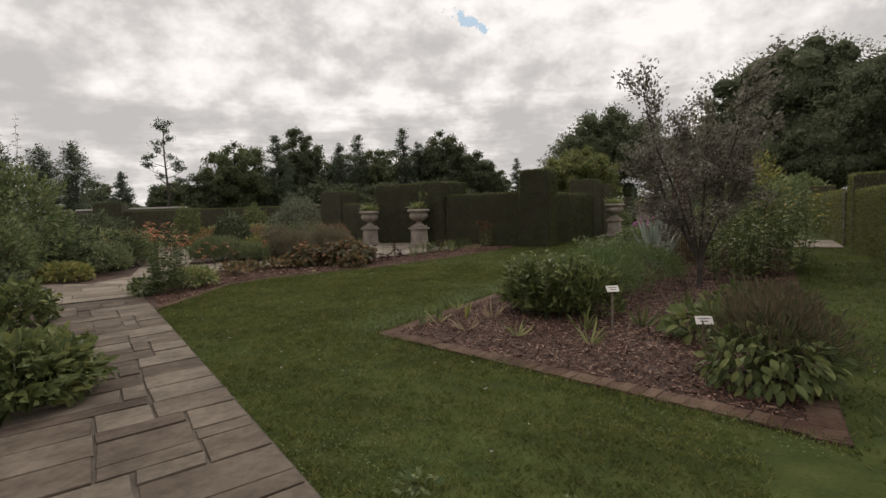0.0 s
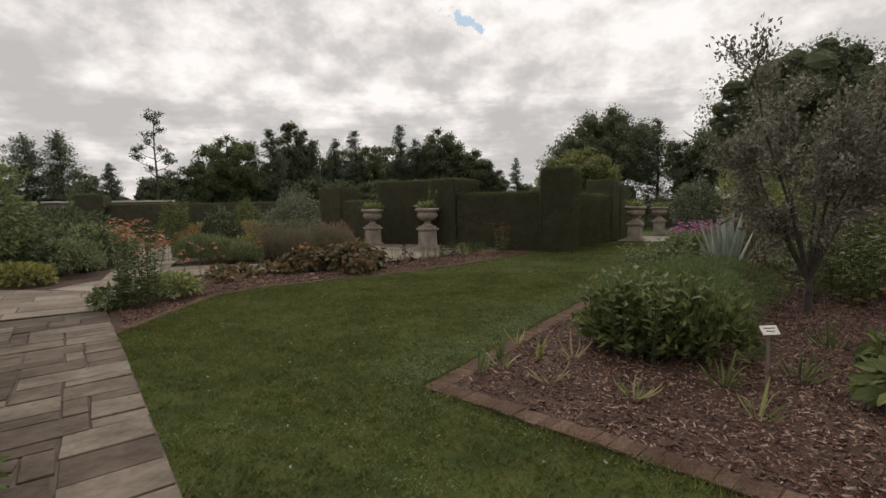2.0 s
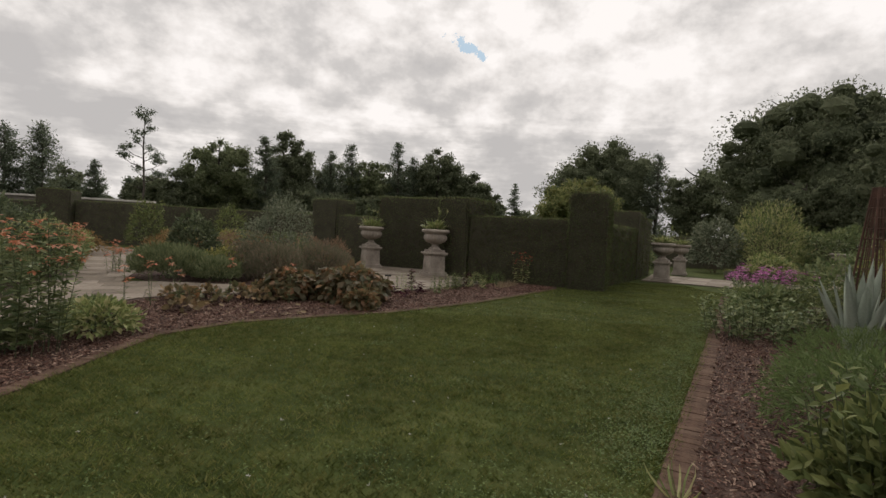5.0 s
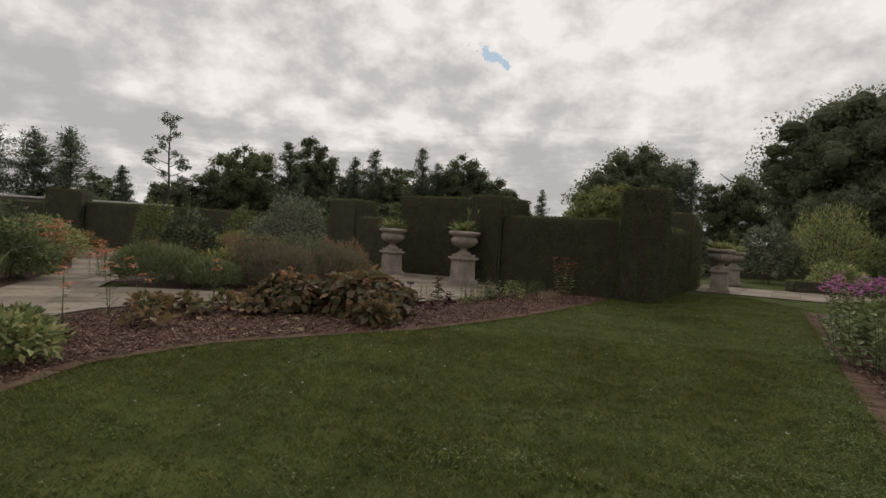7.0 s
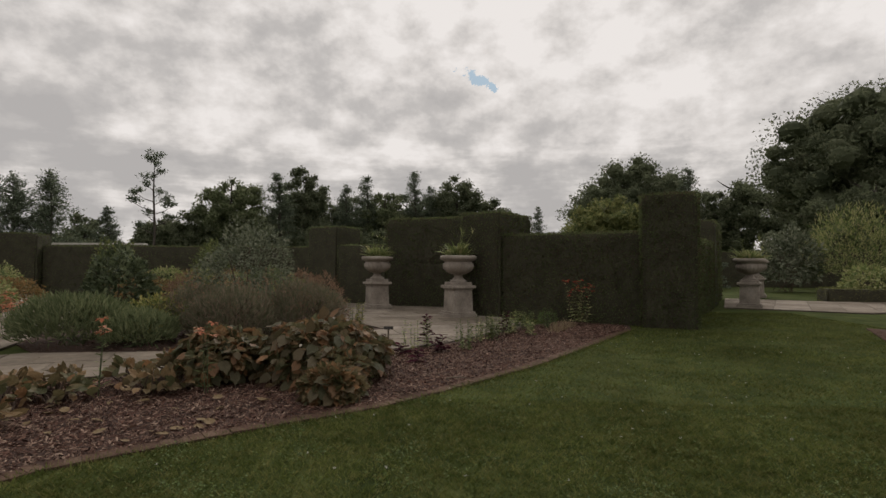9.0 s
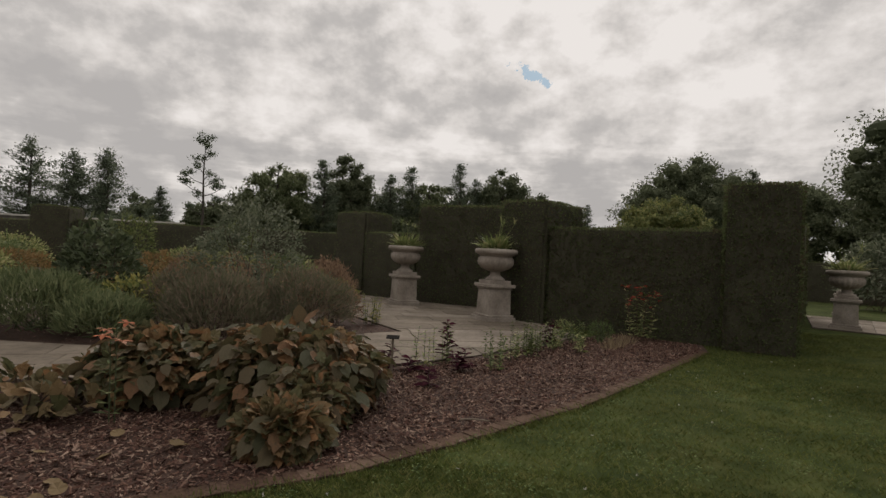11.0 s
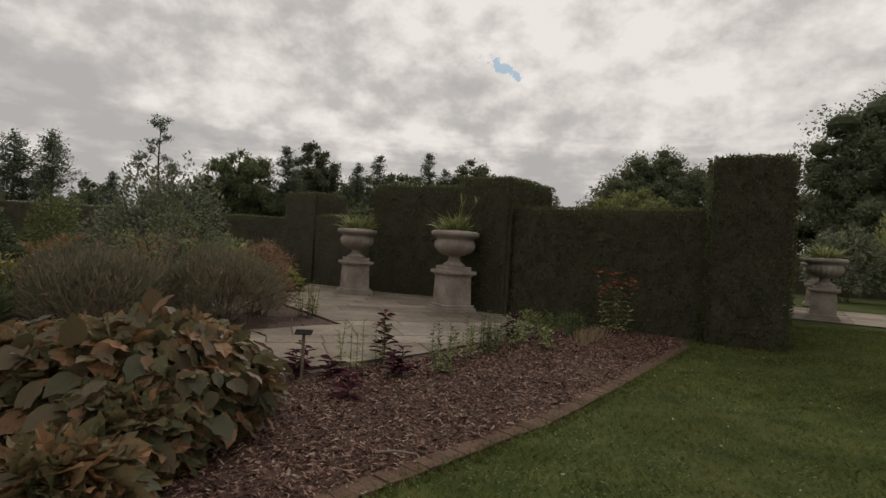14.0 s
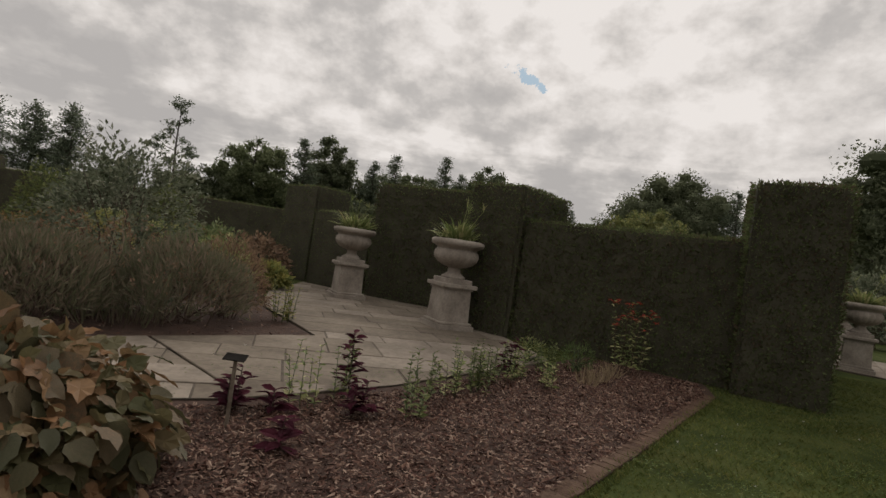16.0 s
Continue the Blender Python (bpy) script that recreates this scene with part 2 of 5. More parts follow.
G_LAV = leaf_material("lavender_leaves", (0.068, 0.090, 0.042), (0.100, 0.126, 0.062), (0.140, 0.164, 0.086))
G_MAUVE = leaf_material("mauve_leaves", (0.078, 0.088, 0.050), (0.104, 0.102, 0.066), (0.140, 0.118, 0.088))
G_BROWN = leaf_material("brown_seedheads", (0.090, 0.062, 0.041), (0.138, 0.096, 0.062), (0.192, 0.138, 0.090))
G_SEED = leaf_material("dark_seeded_stems", (0.040, 0.050, 0.024), (0.062, 0.060, 0.034), (0.085, 0.066, 0.042))
G_AGAVE = leaf_material("agave_leaves", (0.13, 0.165, 0.13), (0.20, 0.235, 0.195), translucent=0.05)
G_HYD = material("hydrangea_leaves", [(0.070, 0.070, 0.034), (0.088, 0.080, 0.041), (0.110, 0.090, 0.048), (0.124, 0.095, 0.052), (0.135, 0.097, 0.054), (0.230, 0.122, 0.060)], 0.62, "object", 9, 45, 0.3, translucent=0.3, fine_amount=0.5)
G_HYD_IN = leaf_material("hydrangea_inner_leaves", (0.052, 0.056, 0.026), (0.081, 0.074, 0.037), (0.105, 0.083, 0.044), (0.157, 0.092, 0.045))
G_TAN = leaf_material("yellowing_hydrangea_leaves", (0.072, 0.060, 0.031), (0.115, 0.088, 0.045), (0.18, 0.13, 0.072))
G_PURPLE = leaf_material("purple_leaves", (0.024, 0.007, 0.011), (0.041, 0.011, 0.017), rough=0.8, spec=0.03, translucent=0.15)
G_WEED = leaf_material("weed_leaves", (0.078, 0.111, 0.039), (0.143, 0.176, 0.065), (0.234, 0.234, 0.117))
G_DRY = leaf_material("dry_leaves", (0.14, 0.115, 0.07), (0.24, 0.20, 0.13))
F_ORANGE = leaf_material("orange_petals", (0.42, 0.14, 0.07), (0.50, 0.21, 0.12), (0.46, 0.26, 0.18), gain=1.0)
F_YELLOW = leaf_material("yellow_petals", (0.42, 0.30, 0.05), (0.52, 0.38, 0.08), gain=1.0)
F_RED = leaf_material("red_petals", (0.32, 0.035, 0.02), (0.42, 0.08, 0.05), gain=1.0)
F_PINK = leaf_material("pink_petals", (0.38, 0.10, 0.28), (0.52, 0.20, 0.42), gain=1.0)
F_WHITE = leaf_material("white_petals", (0.40, 0.39, 0.36), (0.52, 0.50, 0.46), gain=1.0)
F_RUST = leaf_material("rust_petals", (0.13, 0.10, 0.04), (0.19, 0.13, 0.055), (0.27, 0.16, 0.07), gain=1.0)
T_DARK = leaf_material("dark_tree_leaves", (0.040, 0.052, 0.030), (0.070, 0.086, 0.050), (0.106, 0.124, 0.076), rough=0.75, spec=0.1, translucent=0.45, gain=1.75)
T_GREEN = leaf_material("tree_leaves", (0.050, 0.064, 0.034), (0.082, 0.104, 0.054), (0.124, 0.146, 0.080), rough=0.75, spec=0.1, translucent=0.45, gain=1.75)
T_GOLD = leaf_material("gold_tree_leaves", (0.060, 0.080, 0.030), (0.100, 0.118, 0.045), (0.150, 0.158, 0.062), translucent=0.45, gain=1.75)
T_PINE = leaf_material("pine_needles", (0.038, 0.052, 0.034), (0.068, 0.090, 0.060), (0.112, 0.136, 0.094), translucent=0.45, gain=1.75)

# ---- mesh tools ----
RNG = np.random.default_rng(7)


class Acc:
    """Collects faces for one mesh."""
    def __init__(self):
        self.v, self.f, self.n = [], [], 0

    def add(self, v, f):
        v, f = np.asarray(v, float).reshape(-1, 3), np.asarray(f, int)
        self.v.append(v)
        self.f.append(f + self.n)
        self.n += len(v)
        return self

    def mesh(self, name, mat, smooth=False):
        me = bpy.data.meshes.new(name)
        v = np.concatenate(self.v)
        loops = np.concatenate([f.reshape(-1) for f in self.f])
        totals = np.concatenate([np.full(len(f), f.shape[1]) for f in self.f])
        starts = np.concatenate([[0], np.cumsum(totals)[:-1]])
        me.vertices.add(len(v))
        me.vertices.foreach_set("co", v.astype(np.float32).reshape(-1))
        me.loops.add(len(loops))
        me.loops.foreach_set("vertex_index", loops.astype(np.int32))
        me.polygons.add(len(totals))
        me.polygons.foreach_set("loop_start", starts.astype(np.int32))
        me.polygons.foreach_set("loop_total", totals.astype(np.int32))
        me.polygons.foreach_set("use_smooth", np.full(len(totals), smooth))
        me.update(calc_edges=True)
        me.materials.append(mat)
        return me


def part(name, geometry, mat, parent=None, label="", smooth=False):
    """One mesh object, from an Acc or a bmesh, under a thing or a part."""
    if isinstance(geometry, Acc):
        me = geometry.mesh(name, mat, smooth)
    else:
        me = bpy.data.meshes.new(name)
        geometry.to_mesh(me)
        geometry.free()
        me.materials.append(mat)
    ob = new(name, me)
    if parent is not None:
        ob.parent = parent
    if label:
        ob["label"] = label
    return ob


def thing(name, x, y, z, label, category, group="", turn=0.0):
    ob = new(name)
    ob.empty_display_size = 0.1
    ob.matrix_basis = pose(x, y, z, 0, 0, turn)
    return tagged(ob, label, category, group)


def unit(v):
    return v / np.maximum(np.linalg.norm(v, axis=-1, keepdims=True), 1e-9)


def scatter(acc, template, faces, at, along, up, size):
    """Copies of a flat template (y its length, z its face) at many places."""
    at, along, up = np.asarray(at, float), unit(np.asarray(along, float)), np.asarray(up, float)
    side = unit(np.cross(along, up))
    up = np.cross(side, along)
    size = np.broadcast_to(np.asarray(size, float), (len(at),))[:, None, None]
    t = np.asarray(template, float)
    v = at[:, None] + size * (t[None, :, :1] * side[:, None] + t[None, :, 1:2] * along[:, None] + t[None, :, 2:] * up[:, None])
    f = np.asarray(faces, int)[None] + (np.arange(len(at)) * len(t))[:, None, None]
    return acc.add(v.reshape(-1, 3), f.reshape(-1, f.shape[-1]))


DIAMOND = ([(0, 0, 0), (-0.24, 0.45, 0.07), (0, 1, -0.05), (0.24, 0.45, 0.07)], [(0, 3, 2), (0, 2, 1)])
NARROW = ([(0, 0, 0), (-0.09, 0.45, 0.03), (0, 1, -0.08), (0.09, 0.45, 0.03)], [(0, 3, 2), (0, 2, 1)])
LEAF = ([(0, 0, 0), (-0.17, 0.2, 0.05), (-0.25, 0.5, 0.06), (-0.13, 0.8, 0.0), (0, 1, -0.12), (0.13, 0.8, 0.0), (0.25, 0.5, 0.06), (0.17, 0.2, 0.05), (0, 0.5, 0.0)],
        [(0, 8, 1), (1, 8, 2), (2, 8, 3), (3, 8, 4), (4, 8, 5), (5, 8, 6), (6, 8, 7), (7, 8, 0)])
BLADE = ([(-0.03, 0, 0), (0.03, 0, 0), (0, 1, 0)], [(0, 1, 2)])
STRAP = ([(-0.03, 0, 0), (0.03, 0, 0), (-0.035, 0.4, 0.05), (0.035, 0.4, 0.05), (-0.025, 0.75, 0.03), (0.025, 0.75, 0.03), (0, 1, -0.08)],
         [(0, 1, 3), (0, 3, 2), (2, 3, 5), (2, 5, 4), (4, 5, 6)])
LOBED = ([(0, 0, 0), (-0.22, 0.02, 0.04), (-0.37, 0.24, 0.03), (-0.35, 0.44, 0.06), (-0.31, 0.68, -0.02), (-0.19, 0.80, 0.02), (0, 1.04, -0.12),
          (0.19, 0.80, 0.02), (0.31, 0.68, -0.02), (0.35, 0.44, 0.06), (0.37, 0.24, 0.03), (0.22, 0.02, 0.04), (0, 0.45, -0.03)],
         [(0, 12, 1), (1, 12, 2), (2, 12, 3), (3, 12, 4), (4, 12, 5), (5, 12, 6), (6, 12, 7), (7, 12, 8), (8, 12, 9), (9, 12, 10), (10, 12, 11), (11, 12, 0)])


RAGGED = ([(0, 0, 0), (-0.32, 0.42, 0.06), (-0.06, 0.50, 0.0), (-0.16, 0.98, -0.08), (0.36, 0.70, -0.05), (0.10, 0.36, 0.04)],
          [(0, 2, 1), (0, 4, 3), (0, 5, 4)])


def blob(acc, centre, radius, flat, r):
    """A rough many-sided lump that fills the inside of a leaf clump."""
    rows, cols = 5, 8
    th, ph = np.meshgrid(np.linspace(0.25, np.pi - 0.25, rows), np.arange(cols) * 2 * np.pi / cols, indexing="ij")
    d = np.stack([np.sin(th) * np.cos(ph), np.sin(th) * np.sin(ph), np.cos(th) * flat], -1).reshape(-1, 3)
    v = centre + d * radius * r.uniform(0.75, 1.1, (len(d), 1))
    i, j = np.meshgrid(np.arange(rows - 1), np.arange(cols), indexing="ij")
    k = (j + 1) % cols
    acc.add(v, np.stack([i * cols + j, (i + 1) * cols + j, (i + 1) * cols + k, i * cols + k], -1).reshape(-1, 4))
    acc.add(v[:cols], [tuple(range(cols))])
    acc.add(v[-cols:], [tuple(range(cols))[::-1]])


def tube(acc, points, radii, sides=6):
    p = np.asarray(points, float)
    d = unit(np.gradient(p, axis=0))
    ref = np.where(np.abs(d[:, 2:]) > 0.9, [[1.0, 0, 0]], [[0, 0, 1.0]])
    a = unit(np.cross(d, ref))
    b = np.cross(d, a)
    ang = np.arange(sides) * 2 * np.pi / sides
    r = np.broadcast_to(np.asarray(radii, float), (len(p),))[:, None, None]
    v = p[:, None] + r * (np.cos(ang)[None, :, None] * a[:, None] + np.sin(ang)[None, :, None] * b[:, None])
    i, j = np.meshgrid(np.arange(len(p) - 1), np.arange(sides), indexing="ij")
    k = (j + 1) % sides
    f = np.stack([i * sides + j, i * sides + k, (i + 1) * sides + k, (i + 1) * sides + j], -1).reshape(-1, 4)
    acc.add(v.reshape(-1, 3), f)
    acc.add(v[-1], [tuple(range(sides))])
    return acc.add(v[0][::-1], [tuple(range(sides))])


def randdir(n, low=-1.0):
    z = RNG.uniform(low, 1, n)
    a = RNG.uniform(0, 2 * np.pi, n)
    s = np.sqrt(1 - z * z)
    return np.stack([s * np.cos(a), s * np.sin(a), z], -1)


def waves(d, seed, freq=2.2):
    """A cheap smooth lumpiness on directions or places, about -1 to 1."""
    r = np.random.default_rng(seed)
    out_v = np.zeros(len(d))
    for i in range(5):
        k = r.normal(size=3) * freq * (1 + 0.6 * i)
        out_v += np.sin(d @ k + r.uniform(0, 6.28)) / (1 + 0.5 * i)
    return out_v / 2.2


def box_bm(bm, sx, sy, sz, x=0, y=0, z=0, bevel=0.0, turn=0.0):
    """A box standing on z."""
    g = bmesh.ops.create_cube(bm, size=1)["verts"]
    bmesh.ops.scale(bm, vec=(sx, sy, sz), verts=g)
    if bevel:
        es = list({e for v in g for e in v.link_edges})
        got = bmesh.ops.bevel(bm, geom=es, offset=bevel, segments=2, affect="EDGES", profile=0.6)
        g = list({v for v in got["verts"]} | {v for v in g if v.is_valid})
    if turn:
        bmesh.ops.rotate(bm, cent=(0, 0, 0), matrix=Matrix.Rotation(radians(turn), 3, "Z"), verts=g)
    bmesh.ops.translate(bm, vec=(x, y, z + sz / 2), verts=g)
    return bm


def flat_polygon(name, points, z, mat, label, thick=0.0):
    bm = bmesh.new()
    face = bm.faces.new([bm.verts.new((x, y, z)) for x, y in points])
    if face.normal.z < 0:
        face.normal_flip()
    bm.normal_update()
    if face.normal.z < 0:
        bmesh.ops.reverse_faces(bm, faces=[face])
    if thick:
        got = bmesh.ops.extrude_face_region(bm, geom=[face])
        bmesh.ops.translate(bm, vec=(0, 0, -thick), verts=[v for v in got["geom"] if isinstance(v, bmesh.types.BMVert)])
        bmesh.ops.recalc_face_normals(bm, faces=bm.faces)
    bmesh.ops.triangulate(bm, faces=bm.faces)
    return tagged(part(name, bm, mat), label, "ground", kind="structure")


def inside(points, poly):
    """Which of the points (n, 2) lie in the polygon."""
    x, y = points[:, 0], points[:, 1]
    res = np.zeros(len(points), bool)
    q = np.asarray(poly, float)
    for (x0, y0), (x1, y1) in zip(q, np.roll(q, -1, 0)):
        if y0 != y1:
            res ^= ((y0 > y) != (y1 > y)) & (x < (x1 - x0) * (y - y0) / (y1 - y0) + x0)
    return res


# ---- the ground plan ----
BED_EAST = [(0.64, 7.12), (4.10, 4.05), (12.6, 19.2), (8.95, 22.5)]
LAWN_EDGE = [(-3.45, 9.0), (-3.58, 10.7), (-3.68, 12.1), (-3.1, 13.3), (-1.75, 14.5), (-1.0, 15.1), (-0.38, 15.85), (0.74, 17.3), (1.58, 18.65), (3.35, 21.6)]
RING_IN = [(-4.72, 10.65), (-5.5, 12.3), (-5.85, 13.6), (-5.75, 14.9), (-5.2, 15.8), (-4.1, 16.5), (-1.6, 18.15), (-0.6, 19.35), (1.25, 22.25), (0.55, 24.0)]
BED_WEST = LAWN_EDGE + [(3.55, 22.5), (1.9, 23.3)] + RING_IN[-2::-1]
BED_MIDDLE = [(-8.2, 18.4), (-7.2, 17.65), (-4.75, 18.0), (-3.45, 19.6), (-2.1, 21.05), (-3.9, 23.0), (-5.4, 26.4), (-6.9, 29.0), (-14.6, 31.0), (-10.2, 22.4)]
BED_BACK = [(-7.6, 12.75), (-7.55, 14.3), (-10.9, 20.4), (-17.5, 28.2), (-27.0, 33.0), (-26.0, 20.0), (-13.0, 13.6)]
BED_SOUTH = [(-1.3, 3.75), (-3.5, 6.75), (-5.45, 9.15), (-7.6, 10.75), (-13.0, 11.8), (-12.0, 2.0), (-2.0, -4.0), (1.9, -0.4)]

ground = bmesh.new()
bmesh.ops.create_grid(ground, x_segments=4, y_segments=4, size=1500)
tagged(part("ground", ground, GRASS_SOIL), "mown green lawn spreading across the garden to the trees", "lawn", kind="structure")
for pts, lab in ((BED_EAST, "bark-mulched flower bed edged with brick in the lawn"), (BED_WEST, "bark-mulched curved bed between lawn and paved walk"),
                 (BED_MIDDLE, "planted bed of dark soil inside the paved walk"), (BED_BACK, "planted bed of dark soil beyond the walk"), (BED_SOUTH, "planted bed of dark soil beside the flagged path")):
    flat_polygon("flower_bed", pts, 0.02, SOIL, lab, 0.06)

# ---- hedges ----
def hedge(points, h, label, density=420, sprig=0.055, seed=1, top_round=0.07, coat=None):
    """A clipped hedge over a four-sided plan: a dark inside and a coat of short sprigs."""
    pts = np.asarray(points, float)
    c = pts.mean(0)
    th = thing("clipped_hedge", c[0], c[1], 0, label, "hedge")
    bm = bmesh.new()
    lo = [bm.verts.new((x - c[0], y - c[1], 0)) for x, y in pts]
    face = bm.faces.new(lo)
    got = bmesh.ops.extrude_face_region(bm, geom=[face])
    bmesh.ops.translate(bm, vec=(0, 0, h - 0.02), verts=[v for v in got["geom"] if isinstance(v, bmesh.types.BMVert)])
    bmesh.ops.recalc_face_normals(bm, faces=bm.faces)
    bmesh.ops.bevel(bm, geom=[e for e in bm.edges if max(v.co.z for v in e.verts) > 0.1], offset=top_round, segments=2, affect="EDGES")
    bmesh.ops.triangulate(bm, faces=bm.faces)
    part("dense_core", bm, YEW_CORE, th)
    acc = Acc()
    q = pts - c
    sides = list(zip(q, np.roll(q, -1, 0)))
    area = sum((q[i][0] * q[(i + 1) % len(q)][1] - q[(i + 1) % len(q)][0] * q[i][1]) for i in range(len(q)))
    for a, b in sides:
        d = b - a
        ln = np.linalg.norm(d)
        nrm = np.array([d[1], -d[0], 0]) / ln * (1 if area > 0 else -1)
        n = int(ln * h * density)
        u, w = RNG.uniform(0, 1, n), RNG.uniform(0, 1, n)
        p = np.stack([a[0] + u * d[0], a[1] + u * d[1], w * h], -1)
        p += nrm * (0.022 + 0.022 * waves(p, seed, 1.6)[:, None] + RNG.normal(0, 0.012, (n, 1)))
        away = nrm + np.array([0, 0, 0.5]) + RNG.normal(0, 0.8, (n, 3))
        scatter(acc, *DIAMOND, p, away, RNG.normal(0, 1, (n, 3)) + nrm, RNG.uniform(0.6, 1.4, n) * sprig * 0.8)
    n = int(abs(area) / 2 * density)
    lo2, hi2 = q.min(0), q.max(0)
    p = RNG.uniform(lo2, hi2, (n * 3, 2))
    p = p[inside(p, q)]
    p3 = np.concatenate([p, np.full((len(p), 1), h)], 1)
    p3[:, 2] += 0.025 * waves(p3, seed + 3, 1.8) + RNG.normal(0, 0.012, len(p3)) - 0.01
    scatter(acc, *DIAMOND, p3, np.array([0, 0, 1.0]) + RNG.normal(0, 0.7, (len(p3), 3)), RNG.normal(0, 1, (len(p3), 3)), RNG.uniform(0.6, 1.4, len(p3)) * sprig * 0.8)
    part("foliage", acc, coat or YEW, th, "olive green clipped sprigs" if coat else "dark green clipped yew sprigs")
    return th


U, V = np.array([0.49, 0.872]), np.array([-0.872, 0.49])


def slab_plan(corner, along, back, a, b):
    """Four corners from one corner and two lengths."""
    c, p, q = np.asarray(corner, float), unit(np.asarray(along, float)), unit(np.asarray(back, float))
    return [tuple(c), tuple(c + p * a), tuple(c + p * a + q * b), tuple(c + q * b)]


hedge([(3.78, 22.2), (4.9, 21.85), (5.45, 23.3), (4.33, 23.65)], 3.14, "tall square yew pillar at the end of a clipped hedge", 1100, 0.062, 1)
hedge([(0.55, 24.05), (3.95, 22.46), (4.3, 23.2), (0.95, 24.85)], 2.27, "long dark yew hedge clipped flat behind the flower bed", 1000, 0.062, 2)
hedge([(-0.55, 24.55), (0.5, 23.95), (1.55, 25.7), (0.5, 26.3)], 2.92, "tall yew block beside the garden opening", 800, 0.065, 3)
hedge([(-3.25, 27.45), (-0.6, 26.75), (-0.3, 27.8), (-2.95, 28.5)], 3.02, "tall yew screen behind the stone urns", 600, 0.07, 4)
hedge([(-5.3, 28.5), (-3.3, 27.65), (-2.95, 28.5), (-4.9, 29.3)], 2.15, "low clipped yew link beside the screen", 360, 0.06, 5)
hedge([(-6.9, 29.9), (-5.45, 28.95), (-4.8, 30.2), (-6.2, 31.1)], 2.9, "square yew pillar at the hedge opening", 360, 0.06, 6)
hedge([(5.30, 23.35), (8.05, 28.2), (7.25, 28.7), (4.5, 23.9)], 2.25, "long clipped yew hedge running beside the lawn", 650, 0.07, 7)
hedge([(8.15, 28.3), (8.9, 29.7), (7.8, 30.3), (7.05, 28.9)], 3.05, "tall yew pillar beside the far opening", 300, 0.065, 8)
hedge([(9.3, 30.8), (10.4, 32.8), (9.2, 33.4), (8.1, 31.4)], 2.9, "yew block behind the far stone urns", 240, 0.07, 9)
hedge([(-21.9, 31.5), (-20.4, 32.0), (-20.8, 33.3), (-22.3, 32.8)], 2.8, "square yew pillar in the far hedge", 200, 0.08, 10)
hedge([(-20.5, 32.4), (-6.3, 33.6), (-6.35, 34.7), (-20.6, 33.5)], 2.25, "long straight yew hedge at the back of the garden", 130, 0.09, 11)
hedge([(-42.0, 29.4), (-21.8, 32.2), (-22.0, 33.2), (-42.2, 30.4)], 2.1, "long straight yew hedge far across the garden", 90, 0.11, 12)
# along the eastern side of the lawn
hedge([(8.2, 7.5), (13.55, 17.35), (14.6, 16.8), (9.2, 6.9)], 1.8, "olive green clipped hedge along the grass walk", 900, 0.065, 13, coat=BOX)
hedge([(13.45, 17.3), (14.0, 18.3), (15.2, 17.7), (14.6, 16.6)], 2.3, "square clipped pillar in the side hedge", 700, 0.065, 14, coat=BOX)
hedge([(14.1, 18.6), (21.5, 32.2), (22.6, 31.6), (15.2, 18.0)], 1.85, "long clipped hedge along the grass walk", 240, 0.10, 15, coat=BOX)
hedge([(21.6, 32.4), (22.2, 33.5), (23.3, 32.9), (22.7, 31.8)], 2.4, "far clipped pillar in the side hedge", 120, 0.09, 16, coat=BOX)
hedge([(14.0, 31.6), (17.5, 31.0), (17.7, 32.0), (14.2, 32.6)], 0.55, "low box hedge round a bed by the far paving", 200, 0.07, 17, coat=BOX)
hedge([(12.5, 47.0), (34.0, 44.0), (34.2, 45.3), (12.7, 48.3)], 2.4, "long hedge far behind the lawn", 60, 0.12, 18)

wall = thing("garden_wall", -45, 40, 0, "low far wall with a pale stone coping", "wall")
bm = bmesh.new()
box_bm(bm, 46, 0.4, 2.62, 0, 0, 0, 0.02, 5)
part("wall_face", bm, WALLSTONE, wall)
bm = bmesh.new()
box_bm(bm, 46.2, 0.6, 0.13, 0, 0, 2.62, 0.03, 5)
part("coping", bm, COPING, wall, "pale stone coping")

# ---- trees ----
def limbs(acc, h, spread, first, count, seed, thick):
    r = np.random.default_rng(seed)
    tips = []
    for i in range(count):
        z0 = h * (first + (0.85 - first) * (i + 0.5) / count)
        a = i * 2.4 + r.uniform(-0.4, 0.4)
        ln = spread * r.uniform(0.6, 1.0) * (1.05 - 0.55 * (z0 / h))
        p = [np.array([0, 0, z0])]
        for k in range(1, 4):
            p.append(np.array([math.cos(a) * ln * k / 3, math.sin(a) * ln * k / 3, z0 + ln * 0.55 * (k / 3) ** 1.3]) + r.normal(0, 0.04 * ln, 3))
        tube(acc, p, np.linspace(thick * 0.45, thick * 0.1, 4), 5)
        tips.append(p[-1])
    return tips


